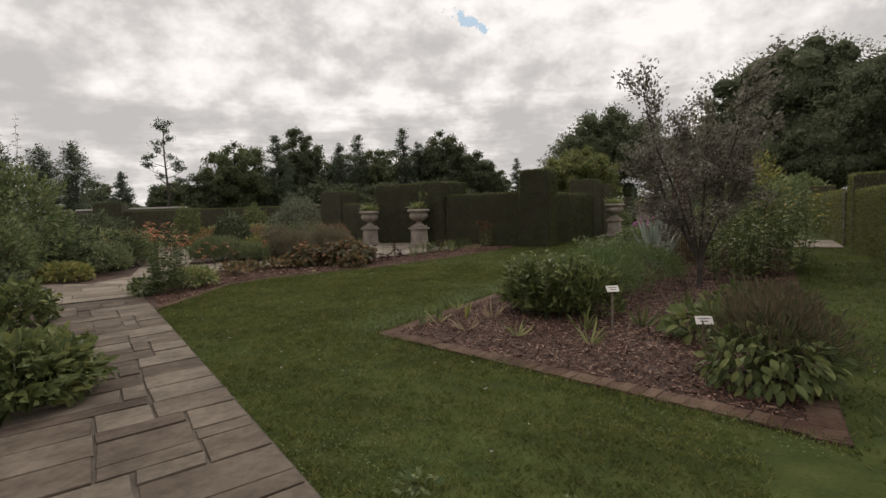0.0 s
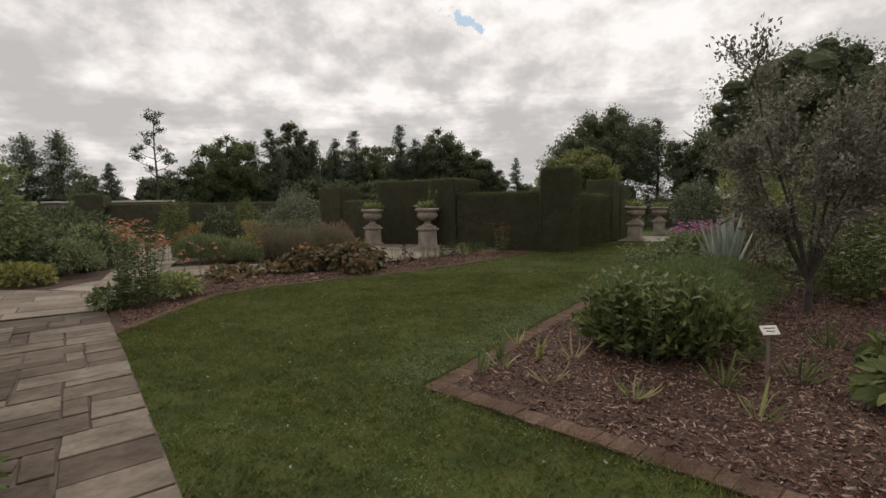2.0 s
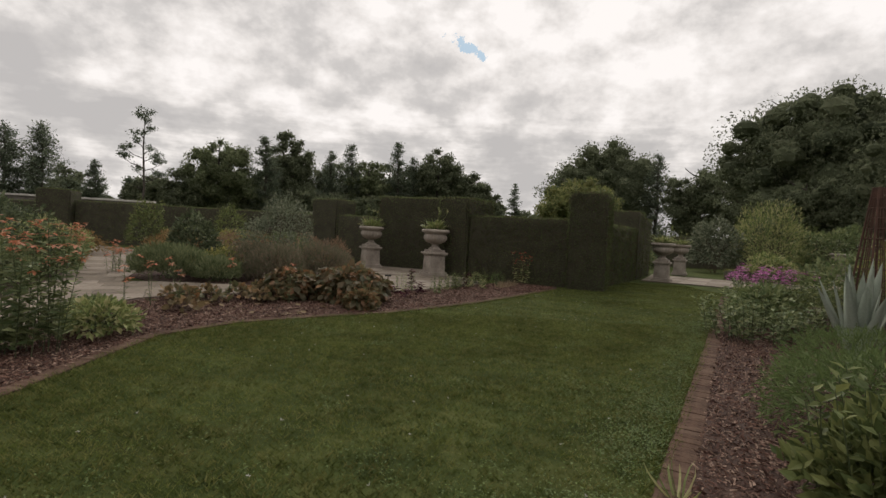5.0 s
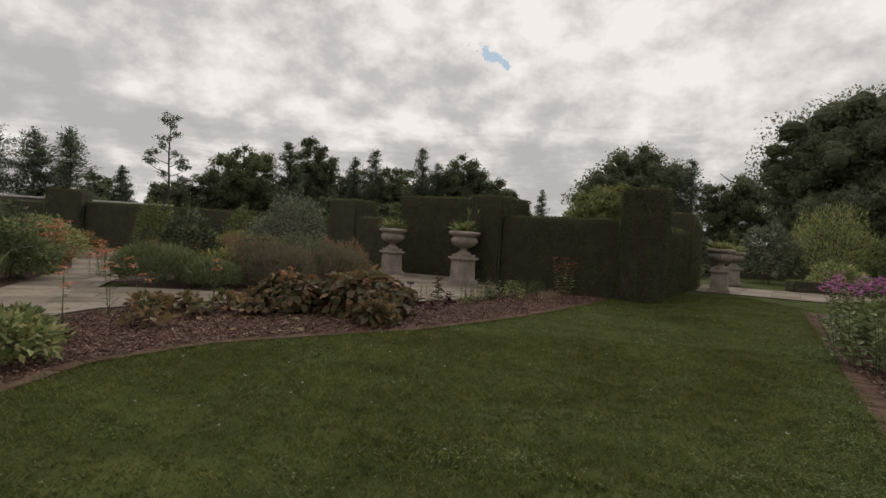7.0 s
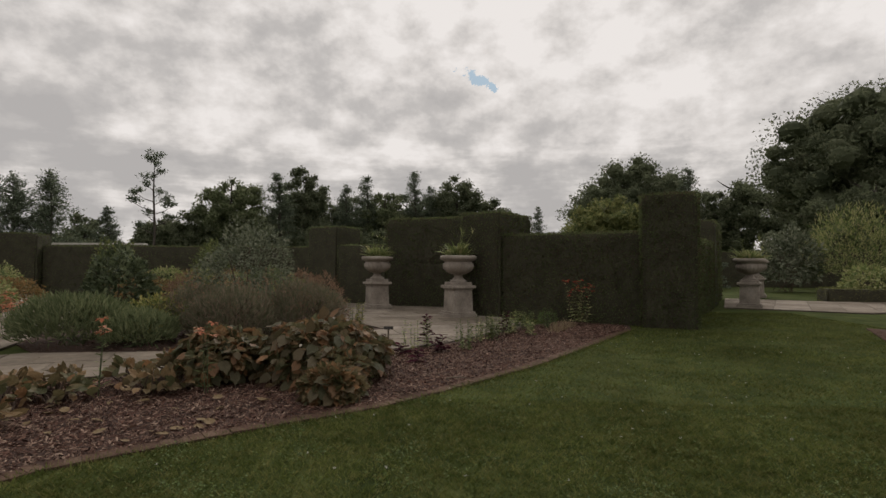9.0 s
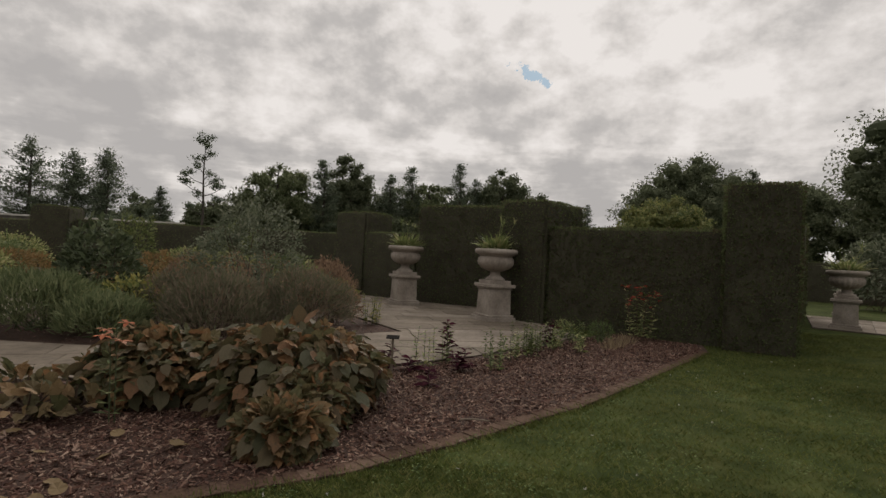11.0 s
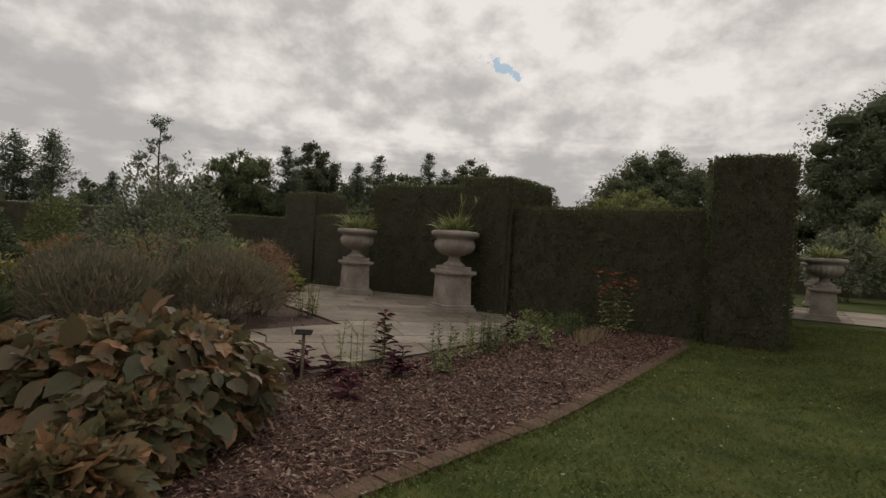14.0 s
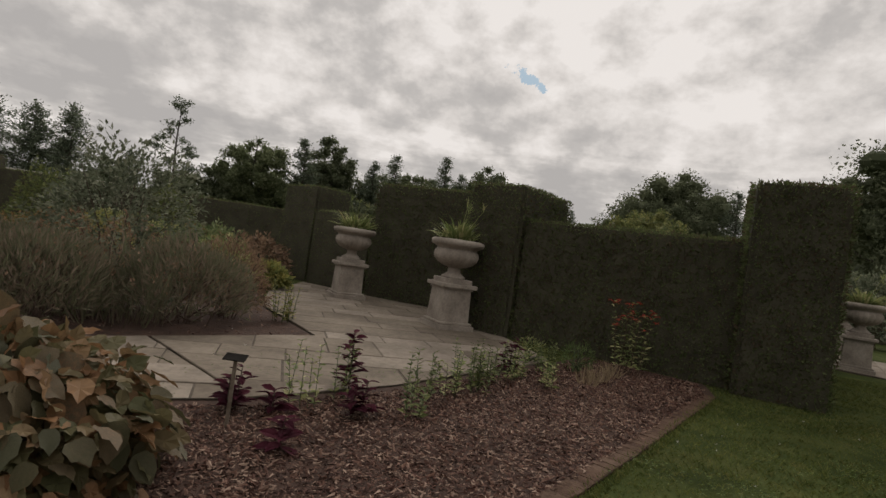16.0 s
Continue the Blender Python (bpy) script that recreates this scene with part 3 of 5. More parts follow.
def broad_tree(x, y, h, radius, mat, label, leaves=6000, size=0.55, base=0.18, clumps=42, seed=1, template=RAGGED, squash=1.0):
    """A tapered trunk with limbs, and a crown of many leaf clumps with gaps between them."""
    r = np.random.default_rng(seed)
    th = thing("tree", x, y, 0, label, "tree")
    acc = Acc()
    tube(acc, [(0, 0, -0.1), (0.05 * radius, 0, h * 0.25), (-0.03 * radius, 0.04 * radius, h * 0.5), (0, 0, h * 0.88)], [h * 0.028, h * 0.021, h * 0.014, h * 0.004], 8)
    limbs(acc, h, radius * 0.9, base + 0.05, 10, seed, h * 0.022)
    part("trunk", acc, BARK, th, smooth=True)
    acc = Acc()
    leaves, clumps, size = int(leaves * 2.5), int(clumps * 3.4), size * 0.56
    d = unit(r.normal(0, 1, (clumps, 3)))
    lump = 1 + 0.11 * waves(d, seed, 2.0)
    rad = r.uniform(0.1, 0.80, (clumps, 1)) ** 0.6
    mid = h * (base + 1) / 2
    c = d * rad * lump[:, None] * np.array([radius, radius, h * (1 - base) / 2 * squash]) + np.array([0, 0, mid])
    cr = radius * r.uniform(0.10, 0.25, clumps)
    which = r.choice(clumps, leaves, p=cr ** 2 / (cr ** 2).sum())
    o = unit(r.normal(0, 1, (leaves, 3)))
    p = c[which] + o * (cr[which] * r.uniform(0.05, 1.0, leaves) ** 0.5)[:, None] * np.array([1, 1, 0.8])
    for k in range(clumps):
        blob(acc, c[k] * np.array([0.9, 0.9, 1.0]), cr[k] * 0.55, 0.8, r)
    scatter(acc, *template, p, o * 0.4 + r.normal(0, 0.8, (leaves, 3)), o + r.normal(0, 0.6, (leaves, 3)), r.uniform(0.6, 1.35, leaves) * size * 1.4)
    part("crown", acc, mat, th)
    return th


def conifer(x, y, h, radius, label, leaves=4200, size=0.7, base=0.1, power=0.8, seed=1, tiers=32, mat=None):
    r = np.random.default_rng(seed)
    th = thing("conifer", x, y, 0, label, "tree")
    leaves = int(leaves * 3.0)
    acc = Acc()
    tube(acc, [(0, 0, -0.1), (0.02 * h, 0, h * 0.5), (0, 0.01 * h, h)], [h * 0.02, h * 0.013, 0.02], 7)
    starts, ends = [], []
    for i in range(tiers):
        f = (i + r.uniform(0, 0.8)) / tiers
        z = h * (base + (1 - base) * f)
        for k in range(5):
            a = r.uniform(0, 6.28)
            ln = radius * max(0.06, (1 - f) ** power) * r.uniform(0.4, 1.15)
            s0, s1 = np.array([0.02 * h * (1 - abs(2 * z / h - 1)), 0, z]), np.array([math.cos(a) * ln, math.sin(a) * ln, z + ln * r.uniform(-0.05, 0.45)])
            if k < 2:
                tube(acc, [s0, (s0 + s1) / 2, s1], [h * 0.004, h * 0.003, 0.01], 4)
            starts.append(s0)
            ends.append(s1)
    part("trunk", acc, BARK, th, smooth=True)
    starts, ends = np.array(starts), np.array(ends)
    ln = np.linalg.norm(ends - starts, axis=1) + 0.25
    which = r.choice(len(ends), leaves, p=ln / ln.sum())
    f = r.uniform(0.12, 1.0, leaves)[:, None]
    way = ends[which] - starts[which]
    p = starts[which] + way * f + r.normal(0, 0.055, (leaves, 3)) * (radius * np.array([1, 1, 0.8]))
    acc = Acc()
    scatter(acc, *DIAMOND, p, unit(way) + r.normal(0, 0.6, (leaves, 3)) + np.array([0, 0, 0.25]), np.array([0, 0, 1.0]) + r.normal(0, 0.5, (leaves, 3)), r.uniform(0.5, 1.3, leaves) * size * 0.5)
    part("crown", acc, mat or T_PINE, th)
    return th


def bare_pine(x, y, h, seed=5):
    """A tall thin pine with a bare stem and separate plates of needles."""
    r = np.random.default_rng(seed)
    th = thing("pine_tree", x, y, 0, "tall thin dark pine with separate plates of needles", "tree")
    acc, leaves = Acc(), Acc()
    tube(acc, [(0, 0, -0.1), (0.3, 0, h * 0.35), (-0.1, 0.1, h * 0.7), (0.1, 0, h * 0.98)], [0.22, 0.17, 0.11, 0.04], 8)
    for f, ln, side in ((0.36, 2.0, -1), (0.42, 2.6, 1), (0.47, 1.8, -1), (0.52, 2.9, 1), (0.55, 3.1, -1), (0.60, 2.2, 1), (0.63, 3.3, -1), (0.66, 1.2, 1), (0.72, 1.0, -1), (0.80, 1.3, -1), (0.84, 0.9, 1), (0.91, 0.8, 1), (0.95, 1.0, -1), (0.98, 0.8, 1), (1.0, 0.4, -1)):
        a = r.uniform(-0.6, 0.6) + (0 if side > 0 else math.pi)
        tip = np.array([math.cos(a) * ln, math.sin(a) * ln, h * f + 0.32 * ln])
        tube(acc, [(0, 0, h * f - 0.5), tip * np.array([0.5, 0.5, 0]) + np.array([0, 0, h * f]), tip], [0.08, 0.05, 0.03], 5)
        for k in range(2):
            n = 40 + int(22 * ln)
            c = tip * np.array([0.7 + 0.3 * k, 0.7 + 0.3 * k, 1]) + r.normal(0, 0.22, 3)
            p = c + r.normal(0, 1, (n, 3)) * np.array([0.34, 0.34, 0.22])
            scatter(leaves, *RAGGED, p, r.normal(0, 1, (n, 3)) + np.array([0, 0, 0.5]), r.normal(0, 1, (n, 3)), r.uniform(0.2, 0.4, n))
    part("trunk", acc, BARK, th, smooth=True)
    part("crown", leaves, T_PINE, th)


D1, D2, D3 = "dark broad-leaved tree in the distant belt", "dark conifer in the distant tree belt", "green broad-leaved tree in the distant belt"
conifer(-58, 74.7, 13.8, 5.6, "dark layered conifer at the edge of the trees", 4200, 0.7, 0.08, 0.75, 11)
conifer(-61.8, 73.0, 13.0, 5.4, "dark layered conifer at the edge of the trees", 4200, 0.7, 0.08, 0.6, 12)
conifer(-66.5, 71.0, 14.6, 5.8, D2, 3600, 0.7, 0.08, 0.7, 13)
conifer(-79, 66, 14.0, 5.0, D2, 3600, 0.7, 0.08, 0.7, 14)
conifer(-61.5, 90, 10.6, 4.0, "small dark conifer in the distant tree belt", 3200, 0.7, 0.02, 0.8, 15)
bare_pine(-47.9, 81.5, 17.4)
broad_tree(-51.5, 90, 9.7, 5.2, T_DARK, D1, 4000, 0.55, 0.05, 30, 21)
broad_tree(-44, 88, 10.8, 4.9, T_DARK, D1, 4000, 0.55, 0.05, 30, 22)
broad_tree(-40.5, 90.4, 16.4, 6.3, T_GREEN, D3, 6500, 0.5, 0.12, 40, 23)
conifer(-34.0, 93.6, 16.8, 4.0, D2, 4200, 0.65, 0.05, 0.45, 24)
broad_tree(-33.3, 105.5, 20.7, 5.4, T_DARK, "tall round-headed dark tree in the distant belt", 7000, 0.55, 0.1, 44, 25)
conifer(-26.0, 107, 16.7, 4.5, D2, 4200, 0.7, 0.05, 0.6, 26)
conifer(-21.8, 107, 18.4, 4.9, D2, 4200, 0.7, 0.05, 0.6, 27)
broad_tree(-18.4, 108, 16.8, 4.7, T_GREEN, D3, 5000, 0.55, 0.08, 36, 28)
conifer(-13.0, 110, 19.9, 4.7, D2, 4600, 0.7, 0.05, 0.6, 29)
conifer(-9.6, 110, 16.7, 4.0, D2, 4000, 0.7, 0.05, 0.6, 30)
broad_tree(-4.4, 111, 19.9, 6.3, T_DARK, D1, 7500, 0.55, 0.06, 46, 31)
broad_tree(2.6, 112, 15.3, 5.4, T_DARK, D1, 5200, 0.55, 0.05, 36, 32)
broad_tree(6.2, 113, 11.9, 3.8, T_DARK, D1, 3600, 0.5, 0.05, 26, 33)
conifer(10.2, 100, 11.4, 2.9, D2, 2800, 0.55, 0.02, 0.7, 34)
for i, (xx, hh) in enumerate(((-78, 12.0), (-54, 10.5), (-47, 13.5), (-42, 13.5), (-37, 15.5), (-32.5, 15.0), (-27.5, 17.0), (-23.5, 16.0), (-20, 16.5), (-15.5, 17.0), (-11, 17.0), (-7, 17.5), (-3, 16.5), (0, 15.5), (3, 14.5), (6, 13.0))):
    broad_tree(xx, 121 - 0.2 * abs(xx), hh, 4.8, T_DARK, "dark tree in the back row of the distant belt", 2300, 0.72, 0.02, 30, 340 + i)
for i, (xx, hh) in enumerate(((-72, 7.0), (-64, 6.0), (-56, 6.5), (-36, 9.0), (-28, 8.5), (-22, 9.0), (-15, 8.5), (-9, 8.0), (-1, 7.5), (13, 7.0))):
    broad_tree(xx, 92 + 1.2 * i, hh, 5.2, T_DARK, "low dark tree filling the distant belt", 2200, 0.7, 0.0, 26, 40 + i)
broad_tree(19.6, 88.9, 12.2, 7.2, T_GOLD, "broad dome-shaped tree with yellowish green leaves", 11000, 0.55, 0.02, 60, 51)
broad_tree(32.2, 122.6, 25.6, 14.4, T_DARK, "huge dome-shaped dark green tree beyond the hedge", 15000, 0.65, 0.03, 70, 52)
conifer(40.5, 112, 20.5, 4.8, D2, 4800, 0.7, 0.03, 0.5, 53)
broad_tree(45.8, 104.3, 18.6, 7.4, T_DARK, D1, 9000, 0.6, 0.03, 50, 54)
broad_tree(55.0, 100, 17.0, 7.0, T_DARK, D1, 7000, 0.6, 0.03, 44, 55)
broad_tree(39.0, 63.0, 19.7, 11.6, T_DARK, "massive dark oak standing behind the garden", 21000, 0.42, 0.04, 110, 56)
broad_tree(51.0, 56.0, 21.0, 9.5, T_DARK, "massive dark tree standing behind the garden", 18000, 0.45, 0.04, 90, 57)
broad_tree(36.0, 44.0, 14.5, 6.6, T_DARK, "dark leafy tree beyond the side hedge", 15000, 0.34, 0.04, 80, 58)
broad_tree(38.0, 34.0, 25.0, 9.0, T_DARK, "tall dark tree beyond the side hedge", 15000, 0.36, 0.04, 80, 59)
broad_tree(31.0, 52.0, 9.0, 5.0, T_DARK, "low dark tree beyond the side hedge", 8000, 0.32, 0.0, 50, 60)

# ---- paving ----
def slabs(parent, left, right, seed, columns=8, cell=0.2, rise=0.035, joint=0.011):
    """Random ashlar flagstones between two rows of points: each stone is a part of its own."""
    r = np.random.default_rng(seed)
    left, right = np.asarray(left, float), np.asarray(right, float)
    c = (left + right) / 2
    run = np.concatenate([[0], np.cumsum(np.linalg.norm(np.diff(c, axis=0), axis=1))])

    def spot(s, w):
        e = [np.interp(s, run, q[:, k]) for q in (left, right) for k in (0, 1)]
        return np.array([e[0] * (1 - w) + e[2] * w, e[1] * (1 - w) + e[3] * w])

    rows = int(run[-1] / cell)
    taken = np.zeros((rows, columns), bool)
    for i in range(rows):
        for k in range(columns):
            if taken[i, k]:
                continue
            wide, deep = r.choice([2, 3, 3, 4, 5]), r.choice([1, 1, 2, 2, 2])
            n = 1
            while n < wide and k + n < columns and not taken[i, k + n]:
                n += 1
            if k + n == columns - 1 and not taken[i, k + n]:
                n += 1
            m = min(deep, rows - i)
            taken[i:i + m, k:k + n] = True
            width = np.linalg.norm(spot(i * cell, 0) - spot(i * cell, 1))
            jw = joint / max(width, 0.3)
            w0, w1, a, b = k / columns + jw, (k + n) / columns - jw, i * cell + joint, (i + m) * cell - joint
            corners = [spot(a, w0), spot(a, w1), spot(b, w1), spot(b, w0)]
            corners = [q + r.normal(0, 0.007, 2) for q in corners]
            mid = sum(corners) / 4
            top = rise + r.uniform(-0.005, 0.005)
            lo = [(*(q - mid), 0.0) for q in corners]
            sh = [(*(q - mid), top - 0.006) for q in corners]
            hi = [(*((q - mid) * 0.982), top + r.uniform(-0.002, 0.002)) for q in corners]
            acc = Acc().add(lo + sh + hi, [(0, 1, 5, 4), (1, 2, 6, 5), (2, 3, 7, 6), (3, 0, 4, 7), (4, 5, 9, 8), (5, 6, 10, 9), (6, 7, 11, 10), (7, 4, 8, 11), (8, 9, 10, 11)])
            ob = part("flagstone", acc, SLAB, parent)
            ob.matrix_basis = pose(mid[0], mid[1], 0.008)


def clip_rect(poly, cx, cy, hx, hy):
    """The part of a polygon inside an upright rectangle."""
    for axis, sign, lim in ((0, 1, cx + hx), (0, -1, hx - cx), (1, 1, cy + hy), (1, -1, hy - cy)):
        res = []
        for p, q in zip(poly, poly[1:] + poly[:1]):
            dp, dq = lim - sign * p[axis], lim - sign * q[axis]
            if dp >= 0:
                res.append(p)
            if (dp > 0 > dq) or (dp < 0 < dq):
                f = dp / (dp - dq)
                res.append((p[0] + (q[0] - p[0]) * f, p[1] + (q[1] - p[1]) * f))
        poly = res
        if len(poly) < 3:
            return []
    return poly


def grid_slabs(parent, points, turn, course, seed, joint=0.008):
    """Rectangular flagstones in straight courses, cut along the edges of the walk."""
    r = np.random.default_rng(seed)
    ca, sa = math.cos(radians(turn)), math.sin(radians(turn))
    local = [(x * ca + y * sa, -x * sa + y * ca) for x, y in points]
    q = np.array(local)
    y = q[:, 1].min() - 0.2
    while y < q[:, 1].max():
        step = course * r.uniform(0.7, 1.3)
        x = q[:, 0].min() - r.uniform(0, 1)
        while x < q[:, 0].max():
            wide = course * r.uniform(0.9, 2.1)
            cut = clip_rect(local, x + wide / 2, y + step / 2, wide / 2 - joint, step / 2 - joint)
            if len(cut) >= 3:
                c = np.array(cut)
                c = c[np.linalg.norm(c - np.roll(c, 1, 0), axis=1) > 0.004]
                if len(c) >= 3 and np.ptp(c[:, 0]) > 0.06 and np.ptp(c[:, 1]) > 0.06:
                    m = c.mean(0)
                    n = len(c)
                    top = 0.035 + r.uniform(-0.005, 0.006)
                    lo, sh, hi = ([(*((v - m) * k), z) for v in c] for k, z in ((1, 0.0), (1, top - 0.007), (0.982, top)))
                    acc = Acc().add(lo + sh + hi, [(i + o, (i + 1) % n + o, (i + 1) % n + n + o, i + n + o) for o in (0, n) for i in range(n)])
                    acc.add(hi, [tuple(range(n))])
                    ob = part("flagstone", acc, PALE, parent)
                    ob.matrix_basis = pose(m[0] * ca - m[1] * sa, m[0] * sa + m[1] * ca, 0.008, 0, 0, turn)
            x += wide
        y += step


def paved(points, z, label):
    return flat_polygon("paved_walk", points, z + 0.021, JOINT, label, 0.06)


PATH_R = [(5.2, -1.75), (1.02, 3.5), (-2.6, 8.0), (-4.72, 10.6)]
PATH_L = [(4.0, -2.75), (-0.15, 2.45), (-3.55, 6.95), (-5.75, 9.6)]
main_walk = paved(PATH_R + PATH_L[::-1], 0.010, "worn flagstone path with weathered buff and grey stones")
slabs(main_walk, PATH_L, PATH_R, 3)
CROSS = [(-4.85, 10.55), (-5.8, 9.75), (-7.6, 10.9), (-13.0, 12.2), (-13.0, 13.4), (-7.6, 12.65), (-6.6, 12.6), (-5.55, 12.25)]
grid_slabs(paved(CROSS, 0.012, "pale flagstone walk crossing the garden path"), CROSS, 38, 0.6, 4)
RING = [(-5.6, 12.4), (-5.85, 13.6), (-5.75, 14.9), (-5.2, 15.8), (-4.1, 16.5), (-1.6, 18.15), (-3.45, 19.5), (-4.75, 17.9), (-7.2, 17.5), (-7.9, 16.5), (-7.5, 14.2), (-7.5, 12.75)]
grid_slabs(paved(RING, 0.014, "pale flagstone walk curving behind the flower bed"), RING, 28, 0.6, 5)
COURT = [(-1.58, 18.17), (-0.6, 19.35), (1.2, 22.2), (0.5, 23.9), (-0.5, 24.5), (-0.5, 26.7), (-3.2, 27.4), (-5.3, 28.4), (-4.7, 25.0), (-3.85, 23.0), (-2.12, 21.1), (-2.75, 20.35), (-3.43, 19.53)]
grid_slabs(paved(COURT, 0.016, "pale stone paving between the urns and hedges"), COURT, 24, 0.68, 6)
BRANCH = [(-7.5, 17.0), (-8.2, 18.4), (-10.2, 22.4), (-14.8, 29.0), (-19.0, 31.4), (-24.0, 30.2), (-17.5, 28.2), (-10.9, 20.4), (-9.0, 16.8), (-7.55, 14.3)]
grid_slabs(paved(BRANCH, 0.012, "pale flagstone walk leading away between planted beds"), BRANCH, 30, 0.8, 7)
FAR = [(8.3, 28.0), (11.9, 26.3), (19.5, 30.0), (20.5, 32.0), (14.0, 31.4), (10.6, 32.9)]
grid_slabs(paved(FAR, 0.012, "pale stone paving in the far hedge opening"), FAR, 60, 0.8, 8)
SIDE = [(10.9, 18.7), (13.35, 17.5), (15.2, 20.8), (12.7, 22.2)]
grid_slabs(paved(SIDE, 0.012, "pale flagstones crossing the grass walk"), SIDE, 60, 0.6, 9)

# ---- brick edging ----
BRICK_BM = bmesh.new()
box_bm(BRICK_BM, 0.1015, 0.205, 0.06, 0, 0, 0, 0.005)
BRICK_ME = bpy.data.meshes.new("brick")
BRICK_BM.to_mesh(BRICK_ME)
BRICK_BM.free()
BRICK_ME.materials.append(BRICK)


def edging(points, label, inward, limit=1e9, step=0.104, wide=1.0):
    """A row of bricks laid across the line, each on its own. inward: which side of the line they lie on."""
    p = np.asarray(points, float)
    run = np.concatenate([[0], np.cumsum(np.linalg.norm(np.diff(p, axis=0), axis=1))])
    th = tagged(new("brick_edging"), label, "edging", kind="structure")
    r = np.random.default_rng(len(points) + int(run[-1] * 10))
    rest = Acc()
    s = step / 2
    while s < run[-1]:
        k = min(np.searchsorted(run, s) - 1, len(p) - 2)
        d = unit(p[k + 1] - p[k])
        nrm = np.array([-d[1], d[0]]) * inward
        c = p[k] + d * (s - run[k]) + nrm * 0.105 * wide + r.normal(0, 0.005, 2)
        a = math.degrees(math.atan2(d[1], d[0])) + r.normal(0, 1.2)
        z = -0.035 + r.uniform(-0.003, 0.003)
        if s < limit:
            ob = new("brick", BRICK_ME)
            ob.parent = th
            ob.matrix_basis = pose(c[0], c[1], z, r.normal(0, 1.0), r.normal(0, 1.0), a) @ Matrix.Diagonal((1.018, wide, 1, 1))
        else:
            e, f = d * 0.051, nrm * 0.1025 * wide
            q = [c - e - f, c + e - f, c + e + f, c - e + f]
            rest.add([(*v, 0) for v in q] + [(*v, z + 0.06) for v in q], [(0, 1, 5, 4), (1, 2, 6, 5), (2, 3, 7, 6), (3, 0, 4, 7), (4, 5, 6, 7)])
        s += step
    if rest.n:
        tagged(part("brick_row", rest, BRICK, th), kind="stuff")


edging([BED_EAST[0], BED_EAST[1]], "flush brick edging round the mulched bed", 1)
edging([BED_EAST[0], BED_EAST[3]], "long flush brick edging between bed and lawn", -1, 11.0)
edging([BED_EAST[1], BED_EAST[2]], "flush brick edging along the grass walk", 1, 7.0)
edging(LAWN_EDGE, "worn brown edging between lawn and mulched bed", 1, 14.0, wide=0.78)

# ---- urns ----
def lathe(profile, sides, flutes=None):
    """A turned shape; flutes: (first, last, count, depth) rows of the profile that swell into gadroons."""
    acc = Acc()
    ang = np.arange(sides) * 2 * np.pi / sides
    rows = []
    for i, (rad, z) in enumerate(profile):
        rr = np.full(sides, rad)
        if flutes and flutes[0] <= i <= flutes[1]:
            rr = rad * (1 + flutes[3] * (np.abs(np.sin(ang * flutes[2] / 2)) - 0.6))
        rows.append(np.stack([rr * np.cos(ang), rr * np.sin(ang), np.full(sides, z)], -1))
    v = np.concatenate(rows)
    i, j = np.meshgrid(np.arange(len(profile) - 1), np.arange(sides), indexing="ij")
    k = (j + 1) % sides
    f = np.stack([i * sides + j, i * sides + k, (i + 1) * sides + k, (i + 1) * sides + j], -1).reshape(-1, 4)
    acc.add(v, f)
    return acc


def stone_urn(x, y, turn):
    """A pedestal with plinth and cap; the bowl stands on it."""
    th = thing("urn_pedestal", x, y, 0.03, "square weathered limestone pedestal with moulded cap and plinth", "pedestal", "urn pedestals", turn)
    bm = bmesh.new()
    box_bm(bm, 0.72, 0.72, 0.10, 0, 0, 0, 0.012)
    box_bm(bm, 0.66, 0.66, 0.05, 0, 0, 0.10, 0.02)
    part("plinth", bm, STONE, th)
    bm = bmesh.new()
    box_bm(bm, 0.56, 0.56, 0.56, 0, 0, 0.148, 0.008)
    bmesh.ops.scale(bm, vec=(0.94, 0.94, 1), verts=[v for v in bm.verts if v.co.z > 0.5])
    part("shaft", bm, STONE, th)
    bm = bmesh.new()
    box_bm(bm, 0.58, 0.58, 0.04, 0, 0, 0.706, 0.012)
    box_bm(bm, 0.68, 0.68, 0.07, 0, 0, 0.744, 0.014)
    box_bm(bm, 0.52, 0.52, 0.085, 0, 0, 0.812, 0.010)
    part("cap", bm, STONE, th)
    th.scale = (1.06, 1.06, 1.06)
    return th


def urn_bowl(x, y, turn):
    th = thing("stone_urn", x, y, 0.978, "pale carved stone urn with fluted bowl on its pedestal", "urn", "stone urns", turn)
    prof = [(0.0, 0.0), (0.20, 0.0), (0.205, 0.035), (0.17, 0.055), (0.115, 0.10), (0.10, 0.16), (0.115, 0.185)]
    part("foot", lathe(prof, 32), STONE, th, smooth=True)
    prof = [(0.10, 0.18), (0.19, 0.20), (0.29, 0.25), (0.355, 0.32), (0.375, 0.39), (0.36, 0.45), (0.335, 0.485)]
    part("bowl", lathe(prof, 96, (1, 5, 20, 0.07)), STONE, th, "bowl carved with upright flutes", smooth=True)
    prof = [(0.335, 0.48), (0.345, 0.51), (0.40, 0.535), (0.44, 0.555), (0.452, 0.60), (0.44, 0.635), (0.40, 0.65), (0.36, 0.645), (0.35, 0.60), (0.0, 0.59)]
    part("rim", lathe(prof, 48), STONE, th, "thick rolled stone rim", smooth=True)
    th.scale = (1.13, 1.13, 1.13)
    return th


